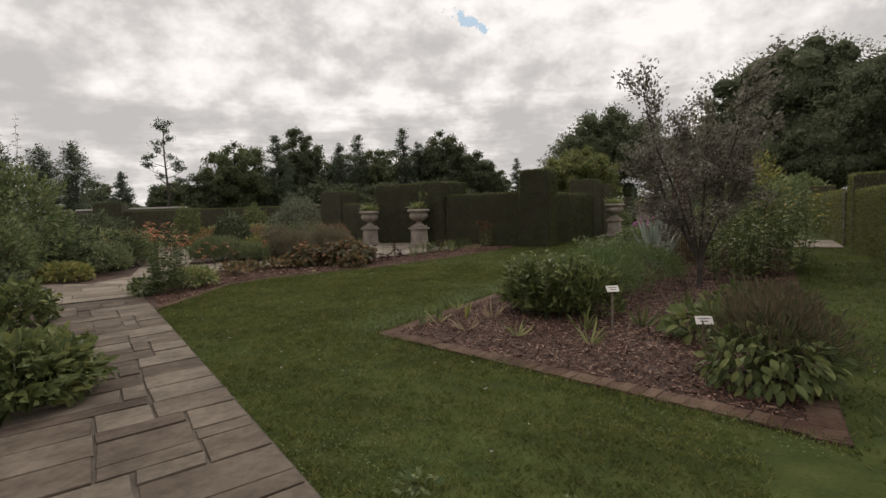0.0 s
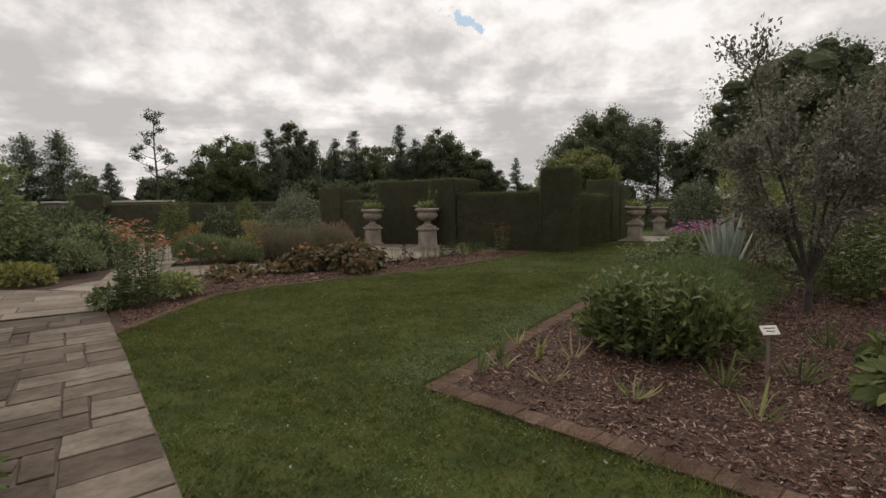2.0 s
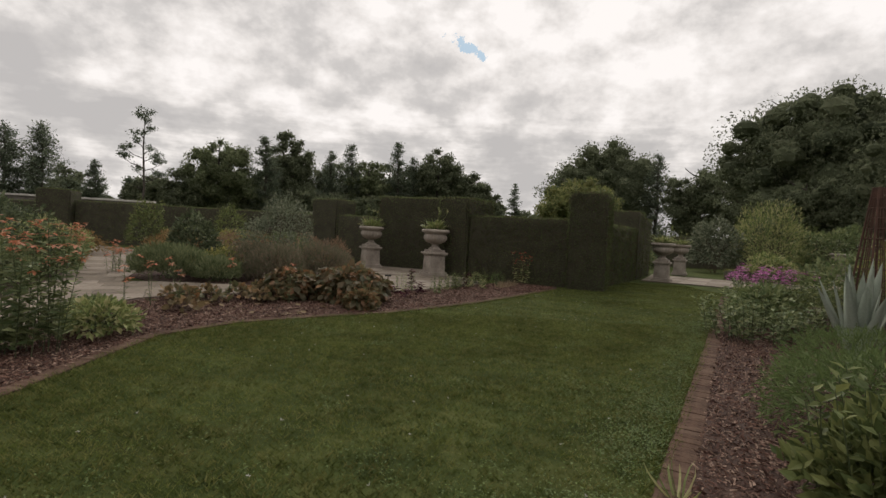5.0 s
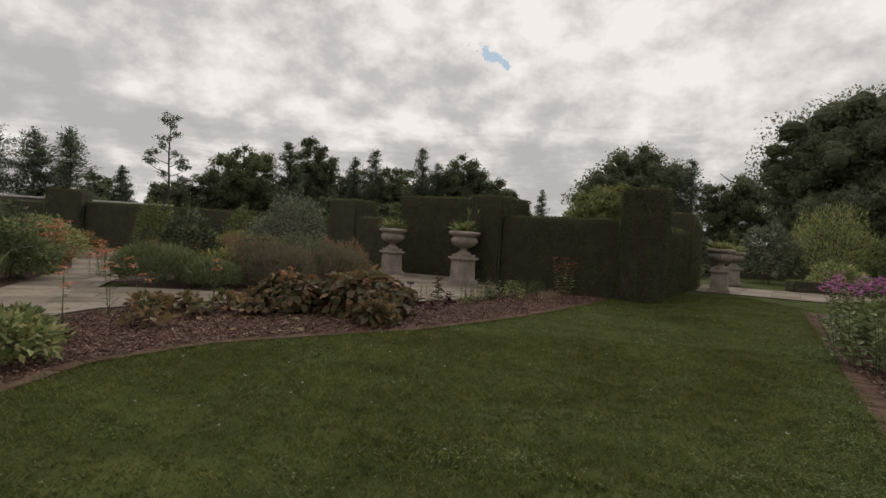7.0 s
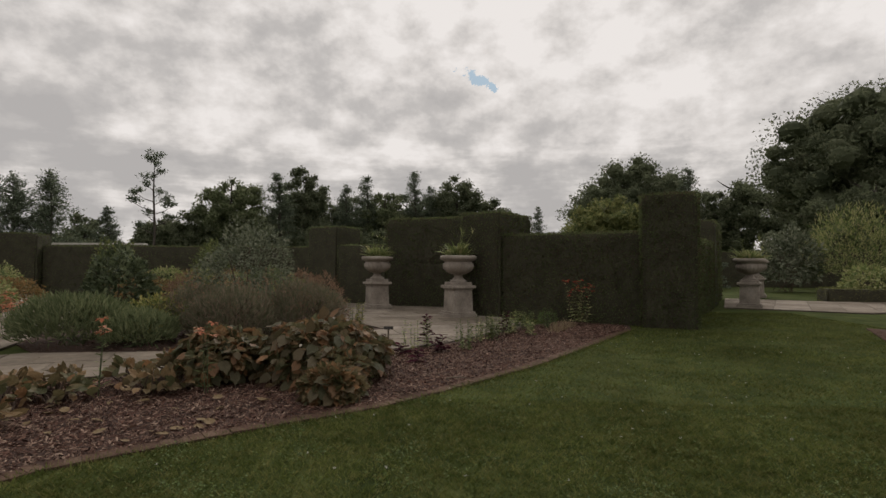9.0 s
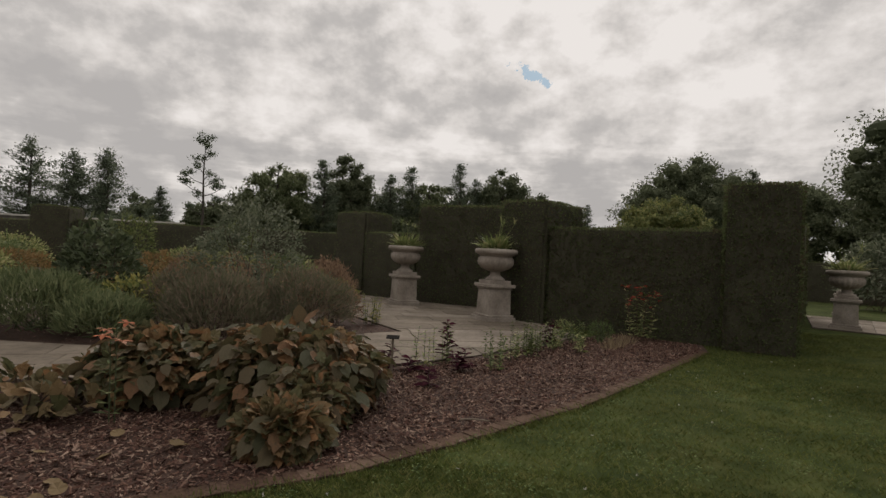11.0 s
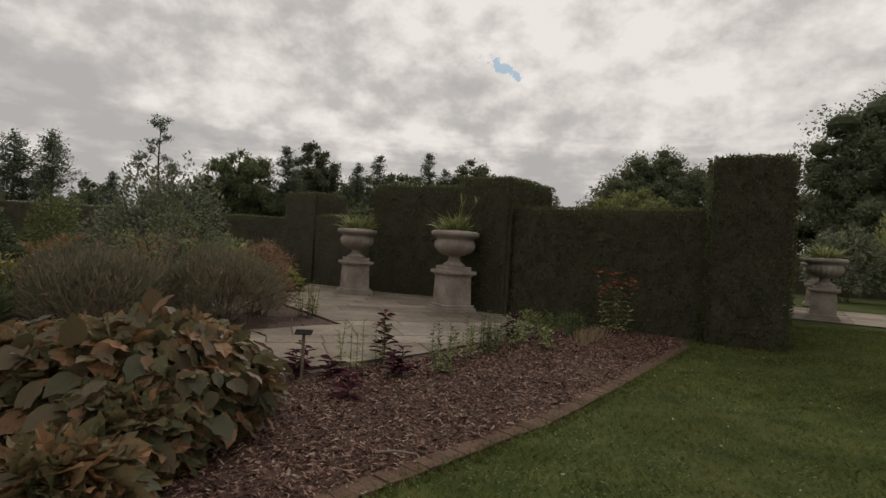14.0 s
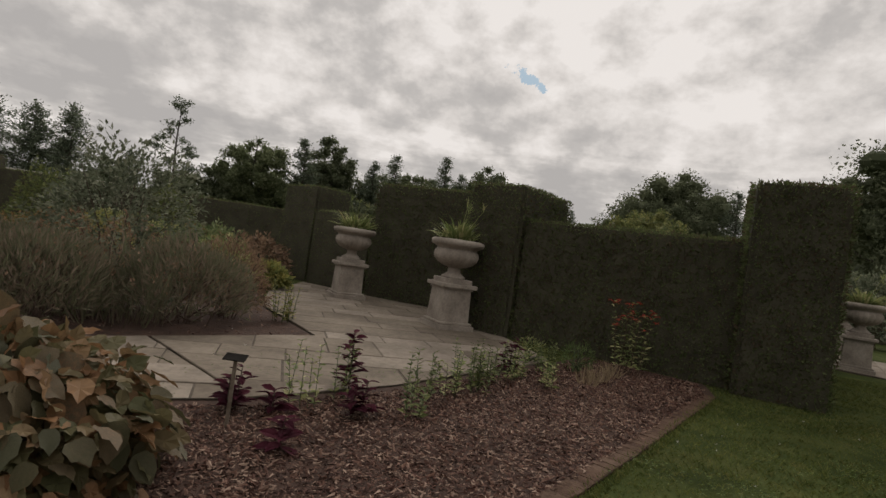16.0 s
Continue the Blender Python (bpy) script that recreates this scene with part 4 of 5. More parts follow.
def urn_plant(x, y, seed, h=0.55):
    r = np.random.default_rng(seed)
    th = thing("urn_plant", x, y, 1.645, "spiky green and yellowish plant growing in a stone urn", "plant", "urn plants")
    acc = Acc()
    n = 170
    a = r.uniform(0, 6.28, n)
    base = np.stack([np.cos(a), np.sin(a), 0 * a], -1) * r.uniform(0, 0.25, (n, 1))
    way = np.stack([np.cos(a), np.sin(a), r.uniform(0.25, 1.6, n)], -1)
    scatter(acc, *STRAP, base, way, np.array([0, 0, 1.0]) + r.normal(0, 0.2, (n, 3)), r.uniform(0.5, 1.15, n) * h)
    m = 500
    o = randdir(m, 0)
    scatter(acc, *DIAMOND, o * np.array([0.34, 0.34, 0.30]) * r.uniform(0.5, 1.05, (m, 1)), o + r.normal(0, 0.7, (m, 3)), o + r.normal(0, 0.5, (m, 3)), r.uniform(0.05, 0.10, m))
    part("leaf_mass", acc, G_WEED, th)
    acc = Acc()
    for k in range(3):
        w = np.array([r.uniform(-0.2, 0.4), r.uniform(-0.3, 0.3), h * r.uniform(1.0, 1.35)])
        tube(acc, [(0, 0, 0), w * 0.6, w], [0.008, 0.006, 0.004], 5)
        scatter(acc, *STRAP, np.repeat(w[None], 9, 0), randdir(9, -0.2), np.array([[0, 0, 1.0]]).repeat(9, 0), 0.22)
    part("spike", acc, G_WEED, th)


for ux, uy, tn, sd in ((-0.62, 23.95, 33, 1), (-3.33, 26.2, 33, 2), (9.2, 28.1, 60, 3), (12.6, 34.2, 60, 4)):
    stone_urn(ux, uy, tn)
    urn_bowl(ux, uy, tn)
    urn_plant(ux, uy, sd)
for ux, uy in ((22.6, 36.0),):
    stone_urn(ux, uy, 30)
    urn_bowl(ux, uy, 30)

# ---- planting ----
def stems_to(acc, targets, spread, thick, r):
    """Thin stems from the foot of a plant up to some of its leaves."""
    for t in targets:
        b = np.array([r.normal(0, spread), r.normal(0, spread), 0.0])
        mid = (b + t) / 2 * np.array([0.8, 0.8, 1.1])
        tube(acc, [b, mid, t], [thick, thick * 0.8, thick * 0.45], 5)


def bush(name, x, y, radius, h, leaves, size, mat, label, category="shrub", template=DIAMOND, seed=1, stem=BROWN_STEM, lumps=0.22, droop=0.0, low=-0.35, thick=0.012, squash=1.0, group="", inner=0.45):
    """A leafy mound: stems and a lumpy shell of separate leaves."""
    r = np.random.default_rng(seed)
    th = thing(name, x, y, 0.02, label, category, group, r.uniform(0, 360))
    z = r.uniform(low, 1, leaves)
    a = r.uniform(0, 2 * np.pi, leaves)
    q = np.sqrt(1 - z * z)
    d = np.stack([q * np.cos(a), q * np.sin(a), z], -1)
    reach = (1 + lumps * waves(d, seed, 3.0)) * r.uniform(inner, 1.03, leaves) ** 0.5
    p = d * reach[:, None] * np.array([radius, radius * squash, h * 0.62]) + np.array([0, 0, h * 0.38])
    p[:, 2] = np.maximum(p[:, 2], 0.03)
    acc = Acc()
    stems_to(acc, p[r.integers(0, leaves, 14)], radius * 0.18, thick, r)
    part("stem", acc, stem, th)
    acc = Acc()
    scatter(acc, *template, p, d + r.normal(0, 0.6, (leaves, 3)) + np.array([0, 0, -droop]), d * 0.8 + np.array([0, 0, 0.6]) + r.normal(0, 0.45, (leaves, 3)), r.uniform(0.6, 1.3, leaves) * size)
    part("foliage", acc, mat, th)
    return th, p


def tuft(name, x, y, radius, h, blades, mat, label, category="plant", spread=0.5, width=1.0, seed=1, heads=None, head_size=0.05, group=""):
    """A tussock of upright narrow leaves; heads: a material for small flower heads at their tips."""
    r = np.random.default_rng(seed)
    th = thing(name, x, y, 0.02, label, category, group)
    a, q = r.uniform(0, 6.28, blades), np.sqrt(r.uniform(0, 1, blades))
    base = np.stack([np.cos(a) * q * radius * 0.65, np.sin(a) * q * radius * 0.65, 0 * a], -1)
    way = np.stack([np.cos(a) * q * spread, np.sin(a) * q * spread, np.ones(blades)], -1) + r.normal(0, 0.16, (blades, 3))
    ln = h * r.uniform(0.55, 1.08, blades) * (1 - 0.25 * q * q)
    t = np.array(STRAP[0]) * np.array([width, 1, 1])
    acc = Acc()
    scatter(acc, t, STRAP[1], base, way, r.normal(0, 1, (blades, 3)), ln)
    part("leaf_tuft", acc, mat, th)
    if heads is not None:
        acc = Acc()
        n = min(blades, 240)
        tips = base[:n] + unit(way[:n]) * ln[:n, None]
        for k in range(4):
            scatter(acc, *DIAMOND, tips - unit(way[:n]) * (0.03 * k), r.normal(0, 1, (n, 3)), r.normal(0, 1, (n, 3)), head_size * r.uniform(0.7, 1.3, n))
        part("flower_heads", acc, heads, th)
    return th


def stalks(name, x, y, count, radius, h, leaf, leaf_mat, label, category="plant", flower=None, flower_size=0.06, rows=12, seed=1, stem=STEM, template=LEAF, flowers=3, lift=0.35, taper=0.5, group="", thick=0.006):
    """Upright stalks set with leaves all the way, with or without flowers on top."""
    r = np.random.default_rng(seed)
    th = thing(name, x, y, 0.02, label, category, group)
    st, lv, fl = Acc(), Acc(), Acc()
    for k in range(count):
        a, q = r.uniform(0, 6.28), radius * math.sqrt(r.uniform(0, 1))
        b = np.array([math.cos(a) * q, math.sin(a) * q, 0])
        hh = h * r.uniform(0.72, 1.05)
        top = b * r.uniform(1.1, 1.5) + np.array([r.normal(0, 0.05 * h), r.normal(0, 0.05 * h), hh])
        tube(st, [b, (b + top) / 2 + np.array([0, 0, 0.03]), top], [thick, thick * 0.85, thick * 0.6], 4)
        f = np.linspace(0.12, 0.97, rows)
        f = np.repeat(f, 2)
        ang = np.arange(len(f)) * 2.4 + r.uniform(0, 6.28)
        p = b + (top - b) * f[:, None]
        way = np.stack([np.cos(ang), np.sin(ang), np.full(len(f), lift)], -1) + r.normal(0, 0.2, (len(f), 3))
        scatter(lv, *template, p, way, np.array([0, 0, 1.0]) + r.normal(0, 0.25, (len(f), 3)), leaf * (1 - taper * f) * r.uniform(0.7, 1.2, len(f)))
        if flower is not None:
            for j in range(flowers):
                c = top + np.array([r.normal(0, 0.06), r.normal(0, 0.06), r.uniform(-0.14, 0.05)])
                m = 6
                an = np.arange(m) * 1.047 + r.uniform(0, 1)
                scatter(fl, *LEAF, np.repeat(c[None], m, 0), np.stack([np.cos(an), np.sin(an), r.uniform(-0.5, 0.5, m)], -1), np.array([[0, 0, 1.0]]).repeat(m, 0), flower_size)
    part("stem", st, stem, th)
    part("foliage", lv, leaf_mat, th)
    if flower is not None:
        part("blossom", fl, flower, th)
    return th


# oakleaf hydrangeas, with their outer leaves as separate pieces
LEAF_ME = Acc().add(LOBED[0], LOBED[1]).mesh("leaf", G_HYD, True)


def hydrangea(x, y, radius, h, outer, seed, squash=1.0, turn=0):
    th, p = bush("oakleaf_hydrangea", x, y, radius * 0.94, h * 0.96, 1700, 0.12, G_HYD_IN, "hydrangea with large lobed leaves turning bronze and orange", "shrub", LOBED, seed, BROWN_STEM, 0.16, 0.5, -0.4, squash=squash, group="hydrangeas in the mulched bed")
    th.rotation_euler[2] = radians(turn)
    r = np.random.default_rng(seed + 50)
    for i in range(outer):
        z = r.uniform(-0.55, 1)
        a = r.uniform(0, 2 * math.pi)
        q = math.sqrt(1 - z * z)
        d = Vector((q * math.cos(a), q * math.sin(a), z))
        k = 1 + 0.13 * float(waves(np.array([d]), seed, 3.0)[0]) + r.uniform(-0.08, 0.06)
        at = Vector((d.x * radius * k, d.y * radius * squash * k, max(0.06, h * 0.38 + d.z * h * 0.62 * k)))
        way = Vector((d.x, d.y, d.z * 0.3 - 0.75)) + Vector(r.normal(0, 0.45, 3))
        way.normalize()
        face = Vector((d.x * 0.7, d.y * 0.7, 0.85)) + Vector(r.normal(0, 0.35, 3))
        side = way.cross(face).normalized()
        face = side.cross(way)
        ob = new("leaf", LEAF_ME)
        ob.parent = th
        size = r.uniform(0.085, 0.19)
        ob.matrix_basis = Matrix.Translation(at) @ Matrix((side, way, face)).transposed().to_4x4() @ Matrix.Scale(size, 4)


hydrangea(-2.05, 16.4, 0.80, 0.74, 300, 3)
hydrangea(-3.3, 16.2, 0.58, 0.62, 200, 4)
hydrangea(-1.72, 15.8, 0.34, 0.40, 100, 6)
hydrangea(-1.62, 15.3, 0.26, 0.30, 60, 7)
# seedlings along the front of the west bed
for i, (px, py, hh) in enumerate(((-3.45, 15.5, 0.30), (-4.3, 13.9, 0.26), (-4.7, 14.6, 0.35), (-3.65, 15.3, 0.32), (-4.1, 15.55, 0.36), (-4.65, 15.2, 0.34), (-4.35, 14.9, 0.3), (-5.05, 15.0, 0.34), (-3.9, 16.1, 0.4))):
    bush("hydrangea_seedling", px, py, 0.28, hh * 0.8, 46, 0.12, G_TAN if i % 2 else G_HYD_IN, "low sprawling hydrangea with yellowing leaves", "shrub", LOBED, 70 + i, low=0.0, group="low hydrangeas")
for i, (px, py, hh) in enumerate(((-4.55, 14.15, 0.95), (-4.15, 15.2, 0.8), (-3.1, 15.4, 0.95), (-4.9, 13.2, 0.85), (-5.1, 14.3, 0.8))):
    stalks("lily_stem", px, py, 2, 0.06, hh, 0.13, G_MID, "thin lily stem with a few orange flowers", "lily", F_ORANGE, 0.075, 9, 80 + i, template=NARROW, flowers=2, group="thin lilies")
stalks("orange_lily", -4.45, 10.95, 20, 0.34, 1.4, 0.17, G_MID, "tall clump of orange lilies beside the path", "lily", F_ORANGE, 0.07, 24, 5, template=DIAMOND, flowers=2)
bush("green_perennial", -4.35, 11.9, 0.42, 0.42, 900, 0.10, G_WEED, "low bright green leafy perennial beside the lilies", "plant", DIAMOND, 6, STEM)
bush("green_perennial", -4.9, 12.5, 0.36, 0.36, 700, 0.09, G_MID, "low bright green leafy perennial beside the lilies", "plant", DIAMOND, 7, STEM)
bush("green_perennial", -4.75, 10.75, 0.3, 0.35, 500, 0.09, G_MID, "low green leafy perennial at the path's edge", "plant", DIAMOND, 8, STEM)

# small plants in the mulched bed before the paving
for i, (px, py, hh, n) in enumerate(((-0.92, 18.85, 0.62, 2), (-1.52, 17.85, 0.34, 2), (-1.28, 18.05, 0.2, 1), (-0.72, 18.3, 0.34, 2), (-0.95, 17.35, 0.22, 1), (0.55, 21.1, 0.42, 3))):
    stalks("purple_basil", px, py, n, 0.07, hh, 0.2, G_PURPLE, "dark purple-leaved upright plant in the mulch", "plant", None, rows=9, seed=90 + i, stem=BROWN_STEM, lift=0.2, group="purple-leaved plants")
for i, (px, py, hh, n) in enumerate(((-1.15, 18.3, 0.55, 5), (-0.95, 18.55, 0.5, 3), (-0.35, 19.0, 0.45, 6), (-0.1, 19.4, 0.45, 6), (0.2, 19.7, 0.45, 8), (0.35, 20.3, 0.45, 8), (0.62, 20.6, 0.42, 7), (0.05, 20.0, 0.5, 7), (0.95, 21.2, 0.42, 6), (0.9, 20.4, 0.32, 5), (-0.25, 18.5, 0.3, 4), (1.15, 21.75, 0.4, 5))):
    stalks("wispy_weed", px, py, n, 0.16, hh, 0.085, G_WEED if i % 3 == 0 else G_PEONY, "thin wispy green seedling in the mulch", "plant", None, rows=10, seed=110 + i, template=DIAMOND, group="wispy seedlings", thick=0.003, taper=0.3)
stalks("red_flowered_plant", 2.3, 22.35, 11, 0.26, 1.1, 0.12, G_WEED, "leafy plant with clusters of red flowers before the hedge", "plant", F_RED, 0.055, 12, 130, stem=BROWN_STEM, template=LEAF, flowers=3)
bush("green_perennial", 1.5, 21.75, 0.24, 0.42, 420, 0.07, G_FERN, "small bushy green plant in the mulch", "plant", NARROW, 131, STEM)
bush("green_perennial", 0.85, 21.9, 0.22, 0.34, 300, 0.07, G_WEED, "small bushy green plant in the mulch", "plant", NARROW, 132, STEM)
for i, (px, py) in enumerate(((1.75, 21.3), (2.0, 21.8), (1.55, 21.0))):
    tuft("dry_tuft", px, py, 0.2, 0.28, 60, G_DRY, "thin dry brown tuft in the mulch", "plant", 0.5, 0.5, 140 + i)

# the middle bed
bush("lavender", -7.2, 18.55, 0.95, 0.85, 5200, 0.14, G_LAV, "rounded grey-green lavender mound at the edge of the bed", "lavender", NARROW, 150, STEM, 0.1, -1.2)
bush("lavender", -5.95, 18.45, 0.6, 0.58, 2600, 0.13, G_LAV, "rounded grey-green lavender mound at the edge of the bed", "lavender", NARROW, 151, STEM, 0.1, -1.2)
bush("dark_shrub", -7.3, 19.75, 0.7, 1.65, 2400, 0.12, G_DARK, "dense dark-leaved upright shrub in the bed", "shrub", LEAF, 152, lumps=0.15)
bush("silver_shrub", -5.4, 21.3, 1.0, 2.3, 7000, 0.085, G_SILVER, "open shrub with silvery grey leaves", "shrub", DIAMOND, 153, lumps=0.5, low=-0.6)
bush("mauve_perennial", -4.75, 19.35, 0.85, 0.95, 4200, 0.11, G_MAUVE, "hazy mauve-brown perennial gone to seed", "plant", NARROW, 154, lumps=0.18, droop=-1.3)
bush("mauve_perennial", -3.75, 20.5, 0.8, 1.05, 4200, 0.11, G_MAUVE, "hazy mauve-brown perennial gone to seed", "plant", NARROW, 155, lumps=0.18, droop=-1.3)
bush("mauve_perennial", -5.6, 19.9, 0.8, 0.95, 3800, 0.11, G_MAUVE, "hazy mauve-brown perennial gone to seed", "plant", NARROW, 164, lumps=0.18, droop=-1.3)
tuft("seed_grass", -4.3, 20.1, 0.9, 1.3, 150, G_MAUVE, "hazy tuft of upright stems with brown seed heads", "plant", 0.4, 0.25, 166, G_BROWN, 0.05)
tuft("seed_grass", -5.2, 19.6, 0.8, 1.15, 130, G_MAUVE, "hazy tuft of upright stems with brown seed heads", "plant", 0.4, 0.25, 167, G_BROWN, 0.05)
bush("brown_perennial", -3.65, 21.4, 0.6, 1.2, 2400, 0.10, G_BROWN, "hazy reddish brown perennial gone to seed", "plant", NARROW, 156, BROWN_STEM, 0.2)
bush("brown_perennial", -7.6, 22.6, 0.6, 1.2, 2400, 0.10, G_BROWN, "hazy reddish brown perennial gone to seed", "plant", NARROW, 157, BROWN_STEM, 0.2)
bush("brown_perennial", -6.9, 23.4, 0.6, 1.2, 2400, 0.10, G_BROWN, "hazy reddish brown perennial gone to seed", "plant", NARROW, 163, BROWN_STEM, 0.2)
bush("yellow_perennial", -6.2, 19.3, 0.55, 0.85, 1000, 0.09, G_YELLOW, "loose yellow-green flowering perennial", "plant", DIAMOND, 158, STEM, 0.3)
bush("green_perennial", -6.55, 18.9, 0.5, 0.7, 900, 0.08, G_WEED, "loose green perennial between lavender mounds", "plant", NARROW, 165, STEM, 0.3)
stalks("bright_seedling", -2.95, 21.85, 9, 0.2, 0.62, 0.12, G_YELLOW, "bright yellow-green seedlings at the paving's edge", "plant", None, rows=9, seed=159, template=DIAMOND)
bush("rust_perennial", -9.3, 22.0, 0.8, 0.75, 1100, 0.09, F_RUST, "drift of rusty orange flowers in the bed", "plant", DIAMOND, 160, STEM)
bush("green_perennial", -8.8, 20.8, 0.6, 0.6, 900, 0.09, G_MID, "leafy green perennial in the bed", "plant", DIAMOND, 161, STEM)
bush("rust_perennial", -10.3, 24.4, 1.0, 0.9, 1200, 0.10, F_RUST, "drift of rusty orange flowers in the bed", "plant", DIAMOND, 162, STEM)
for i, (px, py, rr, hh, mt, nm, lab) in enumerate((
        (-14.1, 28.6, 0.75, 2.3, G_PEONY, "green_shrub", "tall pale green shrub before the far hedge"), (-10.8, 30.0, 0.8, 2.3, G_PEONY, "green_shrub", "tall green shrub before the far hedge"),
        (-12.0, 27.2, 1.1, 1.1, F_RUST, "rust_perennial", "broad drift of rusty seed heads"), (-8.8, 27.0, 1.1, 1.2, G_WEED, "green_perennial", "broad green perennial clump"),
        (-9.6, 29.3, 1.2, 1.1, F_RUST, "rust_perennial", "broad drift of rusty seed heads"), (-7.1, 26.3, 0.9, 1.3, G_MID, "green_perennial", "tall green perennial clump"),
        (-6.3, 27.6, 0.8, 1.2, G_BROWN, "brown_perennial", "brown seeding perennial clump"), (-5.6, 24.4, 0.7, 1.0, G_WEED, "green_perennial", "loose green perennial by the paving"),
        (-8.4, 24.6, 0.9, 1.2, G_YELLOW, "yellow_perennial", "yellow-green perennial clump in the bed"), (-13.0, 30.2, 1.2, 1.3, G_WEED, "green_perennial", "broad green perennial clump"),
        (-5.0, 25.6, 0.45, 0.6, G_YELLOW, "yellow_perennial", "small bright yellow-green clump by the paving"))):
    bush(nm, px, py, rr, hh, int(900 + 500 * rr * hh), 0.13, mt, lab, "shrub" if hh > 2 else "plant", DIAMOND, 170 + i, STEM, 0.28)

# the back bed, west of the branch walk
for i, (px, py, rr, hh, mt, nm, lab) in enumerate((
        (-8.75, 13.5, 0.62, 0.48, G_YELLOW, "clipped_mound", "low rounded yellow-green clipped mound"), (-9.2, 15.2, 0.9, 0.95, G_LAV, "grey_perennial", "grey-green spiky perennial beside the walk"),
        (-9.7, 14.7, 0.7, 1.0, G_DARK, "dark_shrub", "dark green rounded shrub"), (-10.4, 16.8, 1.2, 1.9, G_DARK, "dark_shrub", "dense dark green rounded shrub"),
        (-9.7, 17.6, 0.7, 1.0, G_MID, "green_perennial", "leafy upright green perennial"), (-11.2, 19.3, 0.9, 0.9, F_RUST, "rust_perennial", "orange flowered perennial drift"),
        (-12.4, 18.0, 1.1, 1.5, G_MID, "green_shrub", "leafy green shrub in the back bed"), (-13.2, 21.6, 1.2, 1.2, G_WEED, "green_perennial", "broad green perennial clump"),
        (-14.6, 24.4, 1.3, 1.0, F_RUST, "rust_perennial", "drift of rusty flowers beside the walk"), (-16.5, 22.5, 1.5, 1.9, G_DARK, "dark_shrub", "dark shrub in the back bed"),
        (-17.5, 26.2, 1.3, 1.3, G_MID, "green_perennial", "broad green perennial clump"), (-19.5, 28.6, 1.4, 1.4, G_WEED, "green_perennial", "broad green perennial clump"),
        (-14.5, 16.6, 1.5, 2.4, G_MID, "green_shrub", "tall leafy green shrub in the back bed"), (-20.5, 24.5, 1.8, 2.2, G_DARK, "dark_shrub", "dark shrub in the back bed"))):
    bush(nm, px, py, rr, hh, int(1000 + 700 * rr * hh), 0.12, mt, lab, "shrub" if hh > 1.4 else "plant", DIAMOND, 200 + i, STEM, 0.22 if i else 0.06)
tuft("iris_clump", -9.4, 16.3, 0.5, 0.9, 120, G_LAV, "clump of pale sword-shaped iris leaves", "iris", 0.35, 1.4, 220)
stalks("orange_lily", -10.2, 18.7, 16, 0.5, 1.2, 0.18, G_MID, "clump of orange lilies beyond the walk", "lily", F_ORANGE, 0.09, 12, 221, template=NARROW)
stalks("orange_lily", -9.0, 19.0, 10, 0.3, 0.8, 0.15, G_MID, "small clump of orange lilies by the walk", "lily", F_ORANGE, 0.08, 10, 222, template=NARROW)

# the south bed, beside the flagged path
bush("arching_shrub", -10.9, 14.3, 1.5, 3.3, 5200, 0.15, G_MID, "tall arching green shrub beside the path", "shrub", DIAMOND, 230, lumps=0.3, low=-0.5)
bush("arching_shrub", -9.6, 12.5, 0.8, 1.5, 2200, 0.13, G_MID, "loose arching green shrub beside the path", "shrub", DIAMOND, 231, lumps=0.35)
stalks("tall_shoot", -10.7, 14.2, 6, 0.3, 4.6, 0.22, G_MID, "tall arching leafy shoots above the shrub", "shrub", None, rows=20, seed=232, stem=BROWN_STEM, template=DIAMOND, lift=-0.2)
bush("dark_shrub", -6.9, 9.85, 0.5, 0.55, 900, 0.10, G_DARK, "low dark leafy plant at the corner of the paths", "plant", LEAF, 233, STEM)
bush("leafy_perennial", -1.82, 4.8, 0.52, 0.52, 1300, 0.12, G_PEONY, "leafy green perennial spilling over the flagged path", "plant", LEAF, 234, STEM, 0.25)
bush("leafy_perennial", -2.35, 5.5, 0.42, 0.4, 900, 0.12, G_PEONY, "leafy green perennial spilling over the flagged path", "plant", LEAF, 235, STEM, 0.25)
bush("leafy_perennial", -4.9, 7.9, 0.5, 0.6, 1100, 0.12, G_PEONY, "leafy green perennial beside the flagged path", "plant", LEAF, 236, STEM, 0.25)
bush("green_shrub", -6.2, 7.2, 1.0, 1.2, 1800, 0.13, G_MID, "leafy green shrub beside the path", "shrub", DIAMOND, 237, lumps=0.25)

# flat weeds in the lawn
for i, (px, py) in enumerate(((1.95, 3.05), (2.35, 3.3), (1.55, 3.55), (2.75, 3.0))):
    bush("lawn_weed", px, py, 0.12, 0.06, 34, 0.06, G_MID, "flat broad-leaved weed in the mown lawn", "plant", LEAF, 310 + i, STEM, 0.2, low=0.0, thick=0.002, group="weeds in the lawn")

# the east bed
bush("peony", 2.88, 8.35, 0.58, 0.70, 2600, 0.11, G_PEONY, "dense leafy green peony bush in the mulch", "shrub", DIAMOND, 240, STEM, 0.32, -0.7, low=-0.3, inner=0.3)
stalks("peony", 2.85, 8.3, 64, 0.54, 0.80, 0.13, G_PEONY, "dense clump of leafy green peony stems in the mulch", "shrub", None, rows=7, seed=239, template=DIAMOND, lift=0.55, taper=0.1)
bush("peony", 3.4, 8.1, 0.45, 0.62, 1900, 0.10, G_PEONY, "leafy green peony bush in the mulch", "shrub", DIAMOND, 241, STEM, 0.34, -0.7)
bush("feathery_perennial", 3.75, 9.6, 0.95, 0.78, 5200, 0.085, G_FERN, "soft feathery green perennial mound", "plant", NARROW, 242, STEM, 0.14)
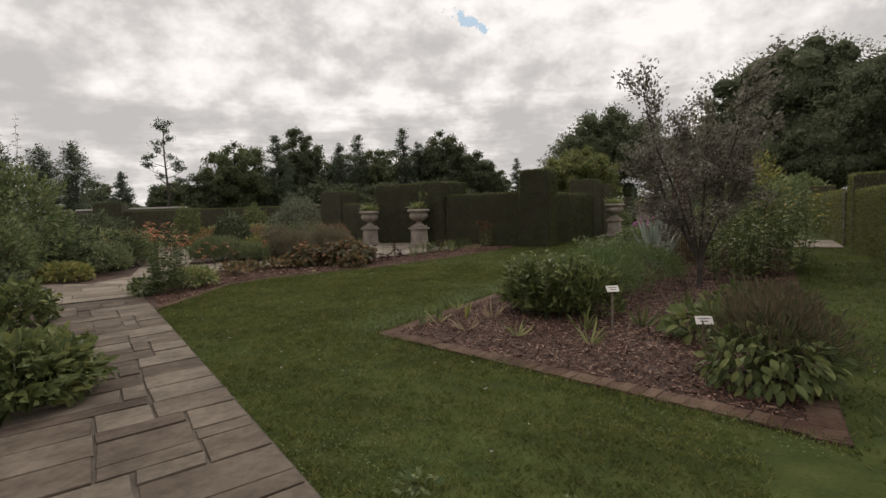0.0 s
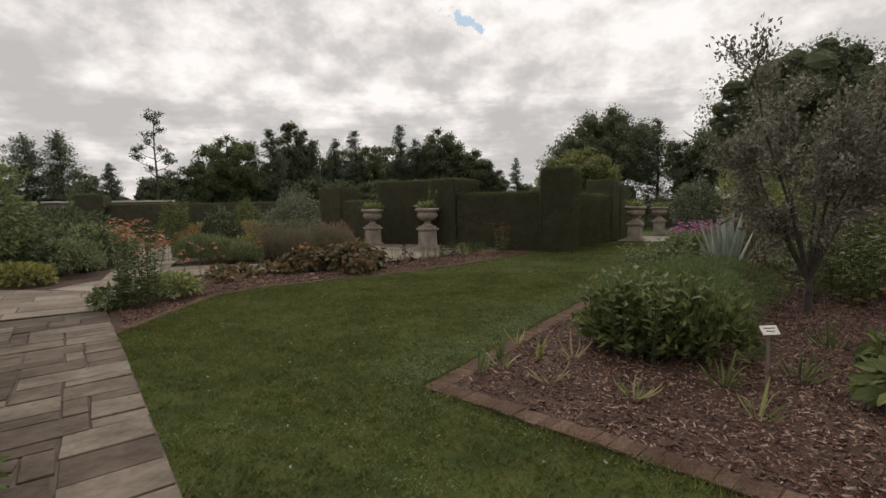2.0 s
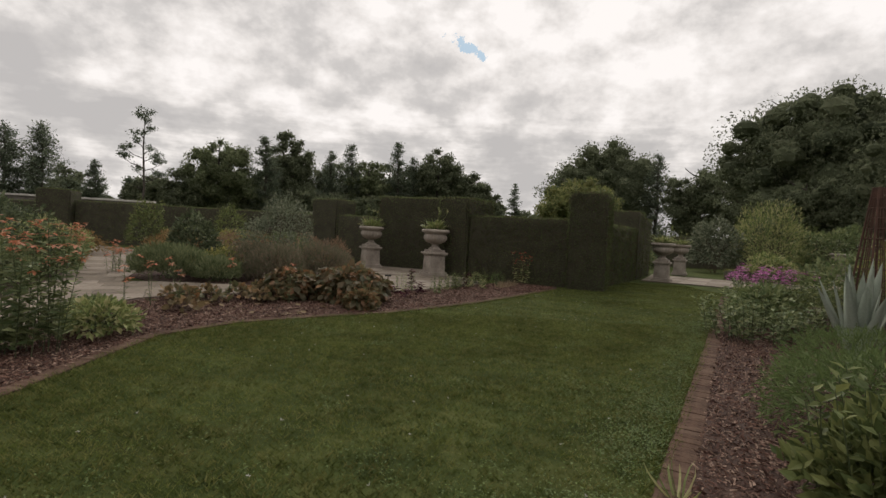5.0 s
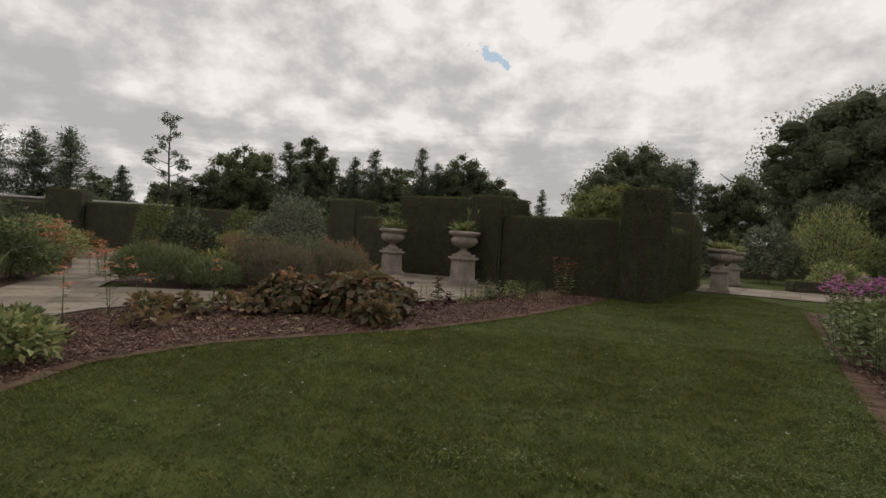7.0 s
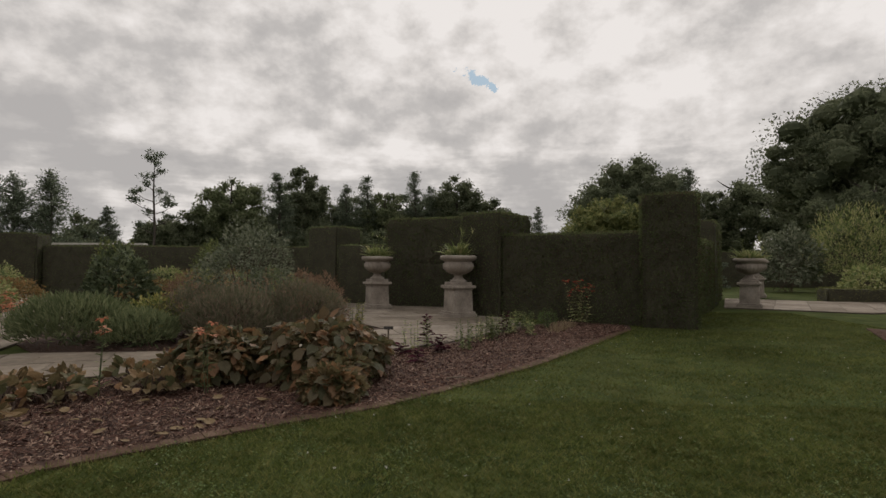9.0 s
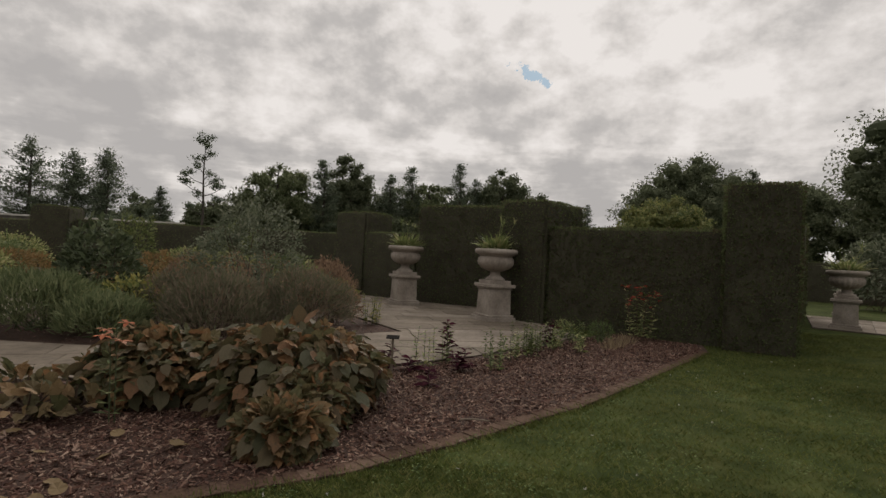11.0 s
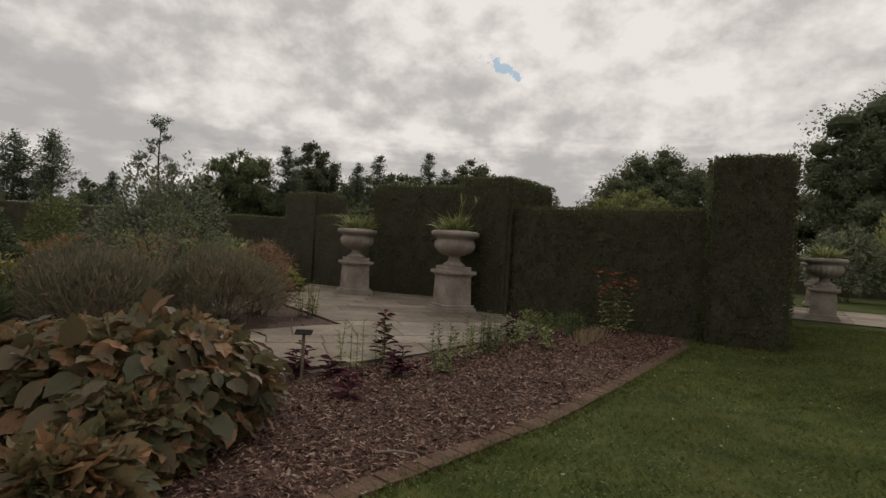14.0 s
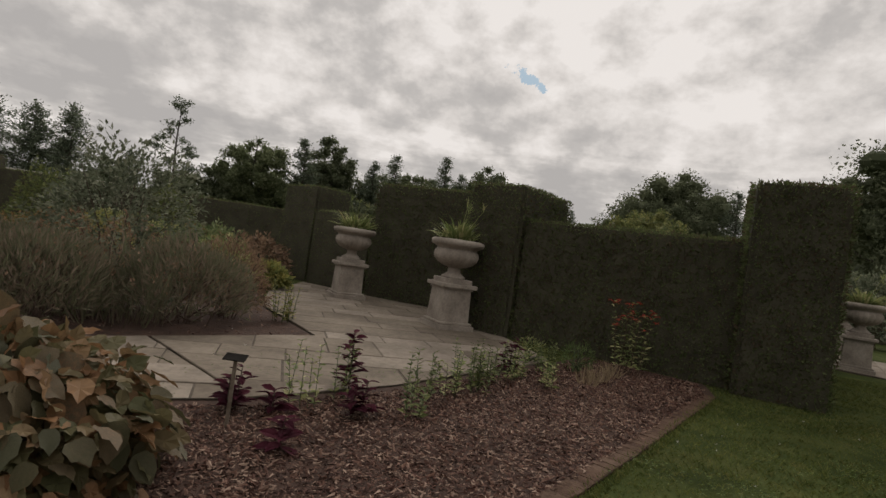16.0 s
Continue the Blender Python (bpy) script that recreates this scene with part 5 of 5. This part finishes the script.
bush("feathery_perennial", 4.9, 11.2, 1.0, 0.72, 4800, 0.085, G_FERN, "soft feathery green perennial mound", "plant", NARROW, 243, STEM, 0.14)
bush("seeded_perennial", 4.3, 5.2, 0.46, 0.74, 2600, 0.085, G_SEED, "perennial with brown seeded stems above broad leaves", "plant", NARROW, 244, BROWN_STEM, 0.55, -1.2, low=-0.2, inner=0.2)
bush("broad_leaved_perennial", 4.2, 5.1, 0.47, 0.50, 620, 0.105, G_PEONY, "ring of broad green leaves spilling over the mulch", "plant", LEAF, 245, STEM, 0.1, 1.0, -0.5)
bush("seeded_perennial", 5.0, 6.4, 0.5, 0.6, 2200, 0.085, G_SEED, "perennial with brown seeded stems", "plant", NARROW, 246, BROWN_STEM, 0.3, -1.2)
bush("broad_leaved_perennial", 4.4, 6.6, 0.4, 0.34, 200, 0.15, G_PEONY, "low broad-leaved green plant in the mulch", "plant", LEAF, 247, STEM, 0.1, 0.4, -0.3)
bush("broad_leaved_perennial", 5.3, 7.6, 0.5, 0.36, 260, 0.15, G_PEONY, "low broad-leaved green plant in the mulch", "plant", LEAF, 248, STEM, 0.1, 0.4, -0.3)
stalks("leafy_perennial", 7.2, 11.4, 44, 0.75, 1.25, 0.17, G_PEONY, "tall loose leafy clump behind the silvery tree", "plant", None, rows=12, seed=249, template=LEAF, taper=0.3)
stalks("leafy_perennial", 8.2, 12.3, 34, 0.7, 1.6, 0.17, G_MID, "tall loose leafy clump with a few yellow flowers", "plant", F_YELLOW, 0.05, 13, 257, template=DIAMOND, flowers=1, taper=0.3)
bush("green_shrub", 8.5, 13.6, 1.0, 2.1, 2800, 0.14, G_MID, "tall loose green shrub with yellow flowers", "shrub", DIAMOND, 250, lumps=0.3)
bush("yellow_shrub", 9.4, 15.4, 1.0, 2.6, 2600, 0.14, G_YELLOW, "tall yellow-green leafy shrub in the bed", "shrub", DIAMOND, 251, lumps=0.3)
bush("green_perennial", 6.5, 16.0, 0.7, 0.85, 1800, 0.12, G_MID, "leafy green perennial in the bed", "plant", LEAF, 252, STEM)
stalks("green_perennial", 7.2, 17.2, 60, 0.8, 0.85, 0.15, G_PEONY, "loose leafy green perennial in the bed", "plant", None, rows=9, seed=253, template=DIAMOND, taper=0.2)
stalks("green_perennial", 5.5, 14.6, 60, 0.8, 0.7, 0.14, G_MID, "loose leafy green perennial in the bed", "plant", None, rows=9, seed=258, template=DIAMOND, taper=0.2)
stalks("green_perennial", 7.9, 15.6, 60, 0.9, 1.15, 0.15, G_PEONY, "tall loose leafy green perennial in the bed", "plant", None, rows=11, seed=259, template=DIAMOND, taper=0.2)
stalks("pink_phlox", 8.35, 19.1, 40, 0.7, 1.1, 0.13, G_MID, "clump of pink phlox in flower", "phlox", F_PINK, 0.06, 10, 254, flowers=5)
stalks("pink_phlox", 9.05, 20.5, 30, 0.6, 1.05, 0.13, G_MID, "clump of pink phlox in flower", "phlox", F_PINK, 0.06, 10, 255, flowers=5)
bush("green_shrub", 9.9, 18.2, 1.1, 1.5, 2400, 0.13, G_MID, "leafy green shrub at the end of the bed", "shrub", DIAMOND, 256, lumps=0.25)
for i, (px, py) in enumerate(((1.75, 7.25), (2.35, 6.9), (1.35, 7.75), (2.1, 8.0), (3.1, 6.5), (1.6, 8.6))):
    tuft("daylily_tuft", px, py, 0.10, 0.30, 13, G_WEED if i % 3 else G_DRY, "small flopping tuft of strap leaves in the mulch", "plant", 1.5, 1.1, 260 + i, group="strap-leaved tufts")
for i, (px, py) in enumerate(((1.35, 8.0), (1.75, 7.95), (1.15, 7.55))):
    tuft("young_iris", px, py, 0.05, 0.3, 9, G_YELLOW if i == 1 else G_MID, "short upright fan of young leaves", "plant", 0.2, 2.0, 270 + i)
for i, (px, py) in enumerate(((3.9, 7.3), (4.4, 7.0), (3.2, 7.2), (4.9, 8.4))):
    tuft("daylily_tuft", px, py, 0.16, 0.34, 22, G_PEONY, "arching clump of strap leaves in the mulch", "plant", 1.2, 0.9, 280 + i, group="strap-leaved tufts")


def agave(x, y):
    th = thing("agave", x, y, 0.02, "large agave with stiff grey-green sword leaves", "agave")
    r = np.random.default_rng(31)
    for i in range(19):
        a, ln = i * 2.4, r.uniform(1.15, 1.6)
        lean = 0.05 + 0.55 * (i / 19) ** 1.2
        n = 7
        f = np.linspace(0, 1, n)
        out_r = 0.06 + ln * lean * f * (1 - 0.15 * f)
        zc = ln * (1 - 0.28 * lean) * f
        w = 0.105 * np.interp(f, [0, 0.35, 0.8, 1], [0.8, 1.0, 0.5, 0.02])
        d, sd = np.array([math.cos(a), math.sin(a)]), np.array([-math.sin(a), math.cos(a)])
        v = []
        for k in range(n):
            c = np.array([*(d * out_r[k]), zc[k]])
            up = np.array([*(-d * 0.6), 0.6])
            s3 = np.array([*sd, 0])
            v += [c + s3 * w[k] + up * w[k] * 0.45, c + up * w[k] * 0.02, c - s3 * w[k] + up * w[k] * 0.45, c - up * w[k] * 0.3]
        fs = []
        for k in range(n - 1):
            o = 4 * k
            fs += [(o + j, o + (j + 1) % 4, o + 4 + (j + 1) % 4, o + 4 + j) for j in range(4)]
        part("leaf", Acc().add(v, fs), G_AGAVE, th, smooth=True)


agave(6.15, 13.15)


def obelisk(x, y, h):
    th = thing("plant_obelisk", x, y, 0.02, "rusty iron plant obelisk of crossed bars", "trellis")
    feet = [np.array([sx * 0.28, sy * 0.28, 0]) for sx, sy in ((1, 1), (1, -1), (-1, -1), (-1, 1))]
    tops = [np.array([sx * 0.06, sy * 0.06, h]) for sx, sy in ((1, 1), (1, -1), (-1, -1), (-1, 1))]
    for f0, t0 in zip(feet, tops):
        part("post", tube(Acc(), [f0, t0], [0.017, 0.017], 6), RUST, th)
    for k in range(15):
        g = (k + 1) / 16
        q = [f0 * (1 - g) + t0 * g for f0, t0 in zip(feet, tops)]
        acc = Acc()
        for i in range(4):
            tube(acc, [q[i], q[(i + 1) % 4]], [0.009, 0.009], 5)
        part("ring", acc, RUST, th)
    for i in range(4):
        for g in (0.25, 0.5, 0.75):
            f0, t0 = feet[i] * (1 - g) + feet[(i + 1) % 4] * g, tops[i] * (1 - g) + tops[(i + 1) % 4] * g
            part("bar", tube(Acc(), [f0, t0], [0.009, 0.009], 5), RUST, th)


obelisk(7.05, 14.1, 2.7)


def silver_tree(x, y, h):
    """A small many-stemmed tree with thin grey leaves."""
    r = np.random.default_rng(77)
    th = thing("olive_tree", x, y, 0.02, "small silvery grey-leaved tree with several thin stems", "tree")
    acc, ends = Acc(), []
    tube(acc, [(0, 0, -0.05), (0.02, 0, 0.35), (0.0, 0.03, 0.7)], [0.06, 0.045, 0.04], 8)
    for k in range(9):
        a = k * 0.72 + r.uniform(-0.2, 0.2)
        ln = r.uniform(0.62, 1.0) * h
        w = r.uniform(0.2, 0.4) * ln
        p = [np.array([0, 0, 0.45]), np.array([math.cos(a) * w * 0.35, math.sin(a) * w * 0.35, ln * 0.45]), np.array([math.cos(a) * w * 0.8, math.sin(a) * w * 0.8, ln * 0.75]), np.array([math.cos(a) * w, math.sin(a) * w, ln])]
        tube(acc, p, [0.028, 0.022, 0.014, 0.005], 6)
        for j in range(9):
            f = r.uniform(0.35, 1.0)
            b = np.array([np.interp(f * 3, range(4), [q[i] for q in p]) for i in range(3)])
            e = b + unit(r.normal(0, 1, 3) + np.array([math.cos(a) * 0.5, math.sin(a) * 0.5, 0.7])) * r.uniform(0.25, 0.65)
            tube(acc, [b, (b + e) / 2 + r.normal(0, 0.02, 3), e], [0.008, 0.006, 0.003], 4)
            ends.append((b, e))
    part("trunk", acc, BARK, th, "thin grey-brown stems", smooth=True)
    n = 15000
    which = r.integers(0, len(ends), n)
    b, e = np.array([q[0] for q in ends])[which], np.array([q[1] for q in ends])[which]
    p = b + (e - b) * r.uniform(0.1, 1.1, (n, 1)) + r.normal(0, 0.085, (n, 3))
    acc = Acc()
    scatter(acc, *DIAMOND, p, unit(e - b) + r.normal(0, 0.7, (n, 3)), r.normal(0, 1, (n, 3)), r.uniform(0.05, 0.095, n))
    part("crown", acc, G_OLIVE, th, "fine silvery grey leaves")


silver_tree(5.85, 10.25, 3.5)

# beyond the far opening
bush("yellow_shrub", 20.5, 39.5, 2.5, 4.3, 5200, 0.26, G_WEED, "large yellowish green shrub beyond the far lawn", "shrub", NARROW, 290, lumps=0.36, droop=-0.8)
bush("silver_shrub", 17.2, 39.8, 1.5, 3.4, 2600, 0.26, G_SILVER, "pale grey-green shrub beyond the far lawn", "shrub", DIAMOND, 291, lumps=0.25)
bush("green_shrub", 24.0, 38.0, 2.4, 3.2, 3200, 0.28, G_MID, "green shrub beyond the far lawn", "shrub", DIAMOND, 292, lumps=0.22)
bush("green_shrub", 17.0, 33.2, 1.4, 1.3, 1600, 0.2, G_WEED, "low yellowish planting inside the box hedge", "plant", DIAMOND, 293)
conifer(14.8, 43.0, 3.0, 0.9, "small dark clipped conifer on the far lawn", 1500, 0.25, 0.0, 0.8, 294, 12)
bush("green_shrub", 12.6, 41.5, 1.4, 1.5, 1800, 0.2, G_MID, "low green shrub on the far lawn", "shrub", DIAMOND, 295)


def plant_label(x, y, h, dark, label, turn, tilt=40, lean=0.0, lines=2):
    th = thing("plant_label", x, y, 0.0, label, "plant label", "", turn)
    bm = bmesh.new()
    box_bm(bm, 0.026, 0.014, h + 0.06, 0, 0, -0.06, 0.003)
    part("stake", bm, WOODPOST, th)
    bm = bmesh.new()
    box_bm(bm, 0.15, 0.008, 0.085, 0, 0, -0.0425, 0.003)
    pl = part("plate", bm, LABEL_DARK if dark else LABEL_WHITE, th, "black label plate" if dark else "pale pinkish-white label plate")
    pl.matrix_basis = pose(0, -0.012, h, -tilt, lean, 0)
    for k in range(lines):
        bm = bmesh.new()
        box_bm(bm, 0.10 - 0.03 * k, 0.003, 0.008, 0, -0.0052, 0.012 - 0.028 * k)
        ink = part("writing", bm, LABEL_WHITE if dark else INK, pl)
    return th


plant_label(3.5, 7.1, 0.52, False, "pale plant label on a wooden stake in the mulch", 8)
plant_label(3.95, 5.7, 0.43, False, "pale plant label on a wooden stake in the mulch", -6)
plant_label(-1.42, 17.6, 0.50, True, "dark plant label on a thin wooden stake", 8, 70, lines=0)

# ---- mulch ----
CHIP = ([(-0.5, 0.1, 0), (0.1, 0, 0.12), (0.5, 0.85, 0), (-0.1, 1.0, 0.12)], [(0, 1, 3), (1, 2, 3)])


def chips(poly, count, label, seed, keep=None, margin=0.02):
    r = np.random.default_rng(seed)
    q = np.asarray(poly, float)
    p = r.uniform(q.min(0), q.max(0), (count * 4, 2))
    p = p[inside(p, q)]
    for a, b in zip(q, np.roll(q, -1, 0)):
        d = b - a
        f = np.clip(((p - a) @ d) / (d @ d), 0, 1)[:, None]
        p = p[np.linalg.norm(p - a - d * f, axis=1) > margin]
    if keep is not None:
        p = p[keep(p)]
    p = p[:count]
    n = len(p)
    a = r.uniform(0, 6.28, n)
    acc = Acc()
    t = np.array(CHIP[0]) * np.array([0.42, 1, 1])
    scatter(acc, t, CHIP[1], np.concatenate([p, r.uniform(0.018, 0.034, (n, 1))], 1), np.stack([np.cos(a), np.sin(a), r.normal(0, 0.32, n)], -1), np.array([0, 0, 1.0]) + r.normal(0, 0.5, (n, 3)), r.uniform(0.015, 0.042, n) * r.choice([0.7, 1.0, 1.0, 1.6], n))
    tagged(part("bark_mulch", acc, MULCH), label, "mulch", kind="stuff")


chips(BED_WEST, 110000, "reddish brown bark chip mulch over the curved bed", 1, None, 0.13)
chips(BED_EAST, 120000, "reddish brown bark chip mulch over the brick-edged bed", 2, lambda p: p[:, 1] < 17.0, 0.2)
chips(BED_MIDDLE, 9000, "dark bark chip mulch in the planted bed", 3)
chips(BED_SOUTH, 9000, "dark bark chip mulch beside the path", 4)
acc = Acc()
tube(acc, [(0, 0, 0), (0.12, 0.02, 0.004), (0.25, 0.0, 0.0)], [0.009, 0.008, 0.006], 6)
stick = part("fallen_stick", acc, WOODPOST)
stick.matrix_basis = pose(-0.45, 16.28, 0.055, 0, 0, 8)
tagged(stick, "short pale fallen stick on the mulch", "stick")
fallen = part("fallen_leaf", Acc().add(np.array(LOBED[0]) * 0.17, LOBED[1]), F_RUST)
fallen.matrix_basis = pose(-1.3, 15.62, 0.07, 8, 10, 120)
tagged(fallen, "curled orange-brown fallen leaf on the mulch", "leaf")

r = np.random.default_rng(41)
for k in range(46):
    p = r.uniform((-4.9, 13.4), (-2.2, 16.0))
    if not inside(p[None], BED_WEST)[0]:
        continue
    ob = part("fallen_leaf", Acc().add(np.array(LOBED[0]) * r.uniform(0.07, 0.13), LOBED[1]), G_TAN)
    ob.matrix_basis = pose(p[0], p[1], 0.05, r.uniform(-18, 18), r.uniform(-18, 18), r.uniform(0, 360))
    tagged(ob, "dry tan hydrangea leaf fallen on the mulch", "leaf", "fallen leaves on the mulch")

# ---- lawn ----
def lawn(count, box, seed, size, keep):
    r = np.random.default_rng(seed)
    p = r.uniform(box[:2], box[2:], (count, 2))
    ok = keep(p)
    for poly in (BED_EAST, BED_WEST, BED_MIDDLE, BED_BACK, BED_SOUTH, PATH_R + PATH_L[::-1], CROSS, RING, COURT, BRANCH, FAR, SIDE):
        ok &= ~inside(p, poly)
    p = p[ok]
    n = len(p)
    p = p + r.normal(0, 0.03, (n, 2))
    acc = Acc()
    a = r.uniform(0, 6.28, n)
    flat_p = np.concatenate([p, np.zeros((n, 1))], 1)
    tall = 1 + 0.2 * waves(flat_p, seed, 1.3) + 0.28 * waves(flat_p, seed + 1, 9.0)
    t = np.array(BLADE[0]) * np.array([3.0, 1, 1])
    scatter(acc, t, BLADE[1], np.concatenate([p, np.zeros((n, 1))], 1), np.stack([np.cos(a), np.sin(a), np.ones(n) * 0.9], -1), r.normal(0, 1, (n, 3)), size * tall * r.uniform(0.6, 1.3, n))
    return acc


near = lawn(440000, (-3.8, 1.2, 5.5, 15.5), 5, 0.042, lambda p: np.abs(p[:, 0] - 0.8) < 1.4 + 0.45 * np.abs(p[:, 1] - 1.0))
tagged(part("grass_blades", near, GRASS), "short green mown grass blades of the lawn", "grass", kind="stuff")
mid = lawn(260000, (-2.5, 12.0, 9.5, 26.5), 6, 0.042, lambda p: p[:, 0] > -2.6)
tagged(part("grass_blades", mid, GRASS), "short green mown grass blades of the lawn", "grass", kind="stuff")
side = lawn(110000, (4.0, 0.5, 14.0, 22.0), 7, 0.06, lambda p: (p[:, 0] - 4.1) * 0.872 - (p[:, 1] - 4.1) * 0.49 > 0)
tagged(part("grass_blades", side, GRASS), "short green mown grass of the side walk", "grass", kind="stuff")
r = np.random.default_rng(19)
acc = Acc()
for line, side in (([BED_EAST[0], BED_EAST[1]], -1), ([BED_EAST[0], BED_EAST[3]], 1), (LAWN_EDGE, -1)):
    q = np.asarray(line, float)
    for a, b in zip(q[:-1], q[1:]):
        d = b - a
        ln = np.linalg.norm(d)
        nrm = np.array([-d[1], d[0]]) / ln * side
        n = int(min(ln, 14.0) * 420)
        s = r.uniform(0, min(ln, 14.0), n)
        reach = 0.014 + 0.022 * waves(np.stack([s, 0 * s, 0 * s], -1), 3, 4.0)
        p = a + d / ln * s[:, None] + nrm * (r.uniform(-0.03, 0.10, n) - np.maximum(reach, 0))[:, None]
        way = np.stack([-nrm[0] * np.ones(n), -nrm[1] * np.ones(n), np.ones(n)], -1) + r.normal(0, 0.6, (n, 3))
        scatter(acc, np.array(BLADE[0]) * np.array([2.6, 1, 1]), BLADE[1], np.concatenate([p, np.zeros((n, 1))], 1), way, r.normal(0, 1, (n, 3)), r.uniform(0.03, 0.075, n))
tagged(part("edge_grass", acc, GRASS), "ragged longer grass along the edging", "grass", kind="stuff")
r = np.random.default_rng(9)
acc = Acc()
for k in range(620):
    c = r.uniform((-2.5, 2.0), (6.5, 20.0))
    if k % 3 == 0:
        f = r.uniform(0, 0.6)
        c = np.array(BED_EAST[0]) * (1 - f) + np.array(BED_EAST[3]) * f + np.array([-0.872, 0.49]) * abs(r.normal(0, 0.3))
    n = 60
    p = c + r.normal(0, r.uniform(0.08, 0.22), (n, 2))
    ok = ~(inside(p, BED_EAST) | inside(p, BED_WEST) | inside(p, PATH_R + PATH_L[::-1]))
    p = p[ok]
    n = len(p)
    if n:
        scatter(acc, *DIAMOND, np.concatenate([p, r.uniform(0.03, 0.055, (n, 1))], 1), np.concatenate([r.normal(0, 1, (n, 2)), np.zeros((n, 1))], 1), np.array([0, 0, 1.0]) + r.normal(0, 0.4, (n, 3)), r.uniform(0.015, 0.029, n))
tagged(part("clover_patches", acc, CLOVER), "patches of clover and broad weeds in the lawn", "clover", kind="stuff")
r = np.random.default_rng(23)
acc = Acc()
p = r.uniform((-3.2, 3.0), (7.0, 21.0), (260, 2))
p = p[~(inside(p, BED_EAST) | inside(p, BED_WEST) | inside(p, PATH_R + PATH_L[::-1]))]
for k in range(5):
    n = len(p)
    scatter(acc, *DIAMOND, np.concatenate([p, np.full((n, 1), 0.045)], 1), randdir(n, 0.0), r.normal(0, 1, (n, 3)), r.uniform(0.010, 0.022, n))
tagged(part("clover_flowers", acc, F_WHITE), "tiny white clover flowers dotted over the lawn", "clover", kind="stuff")
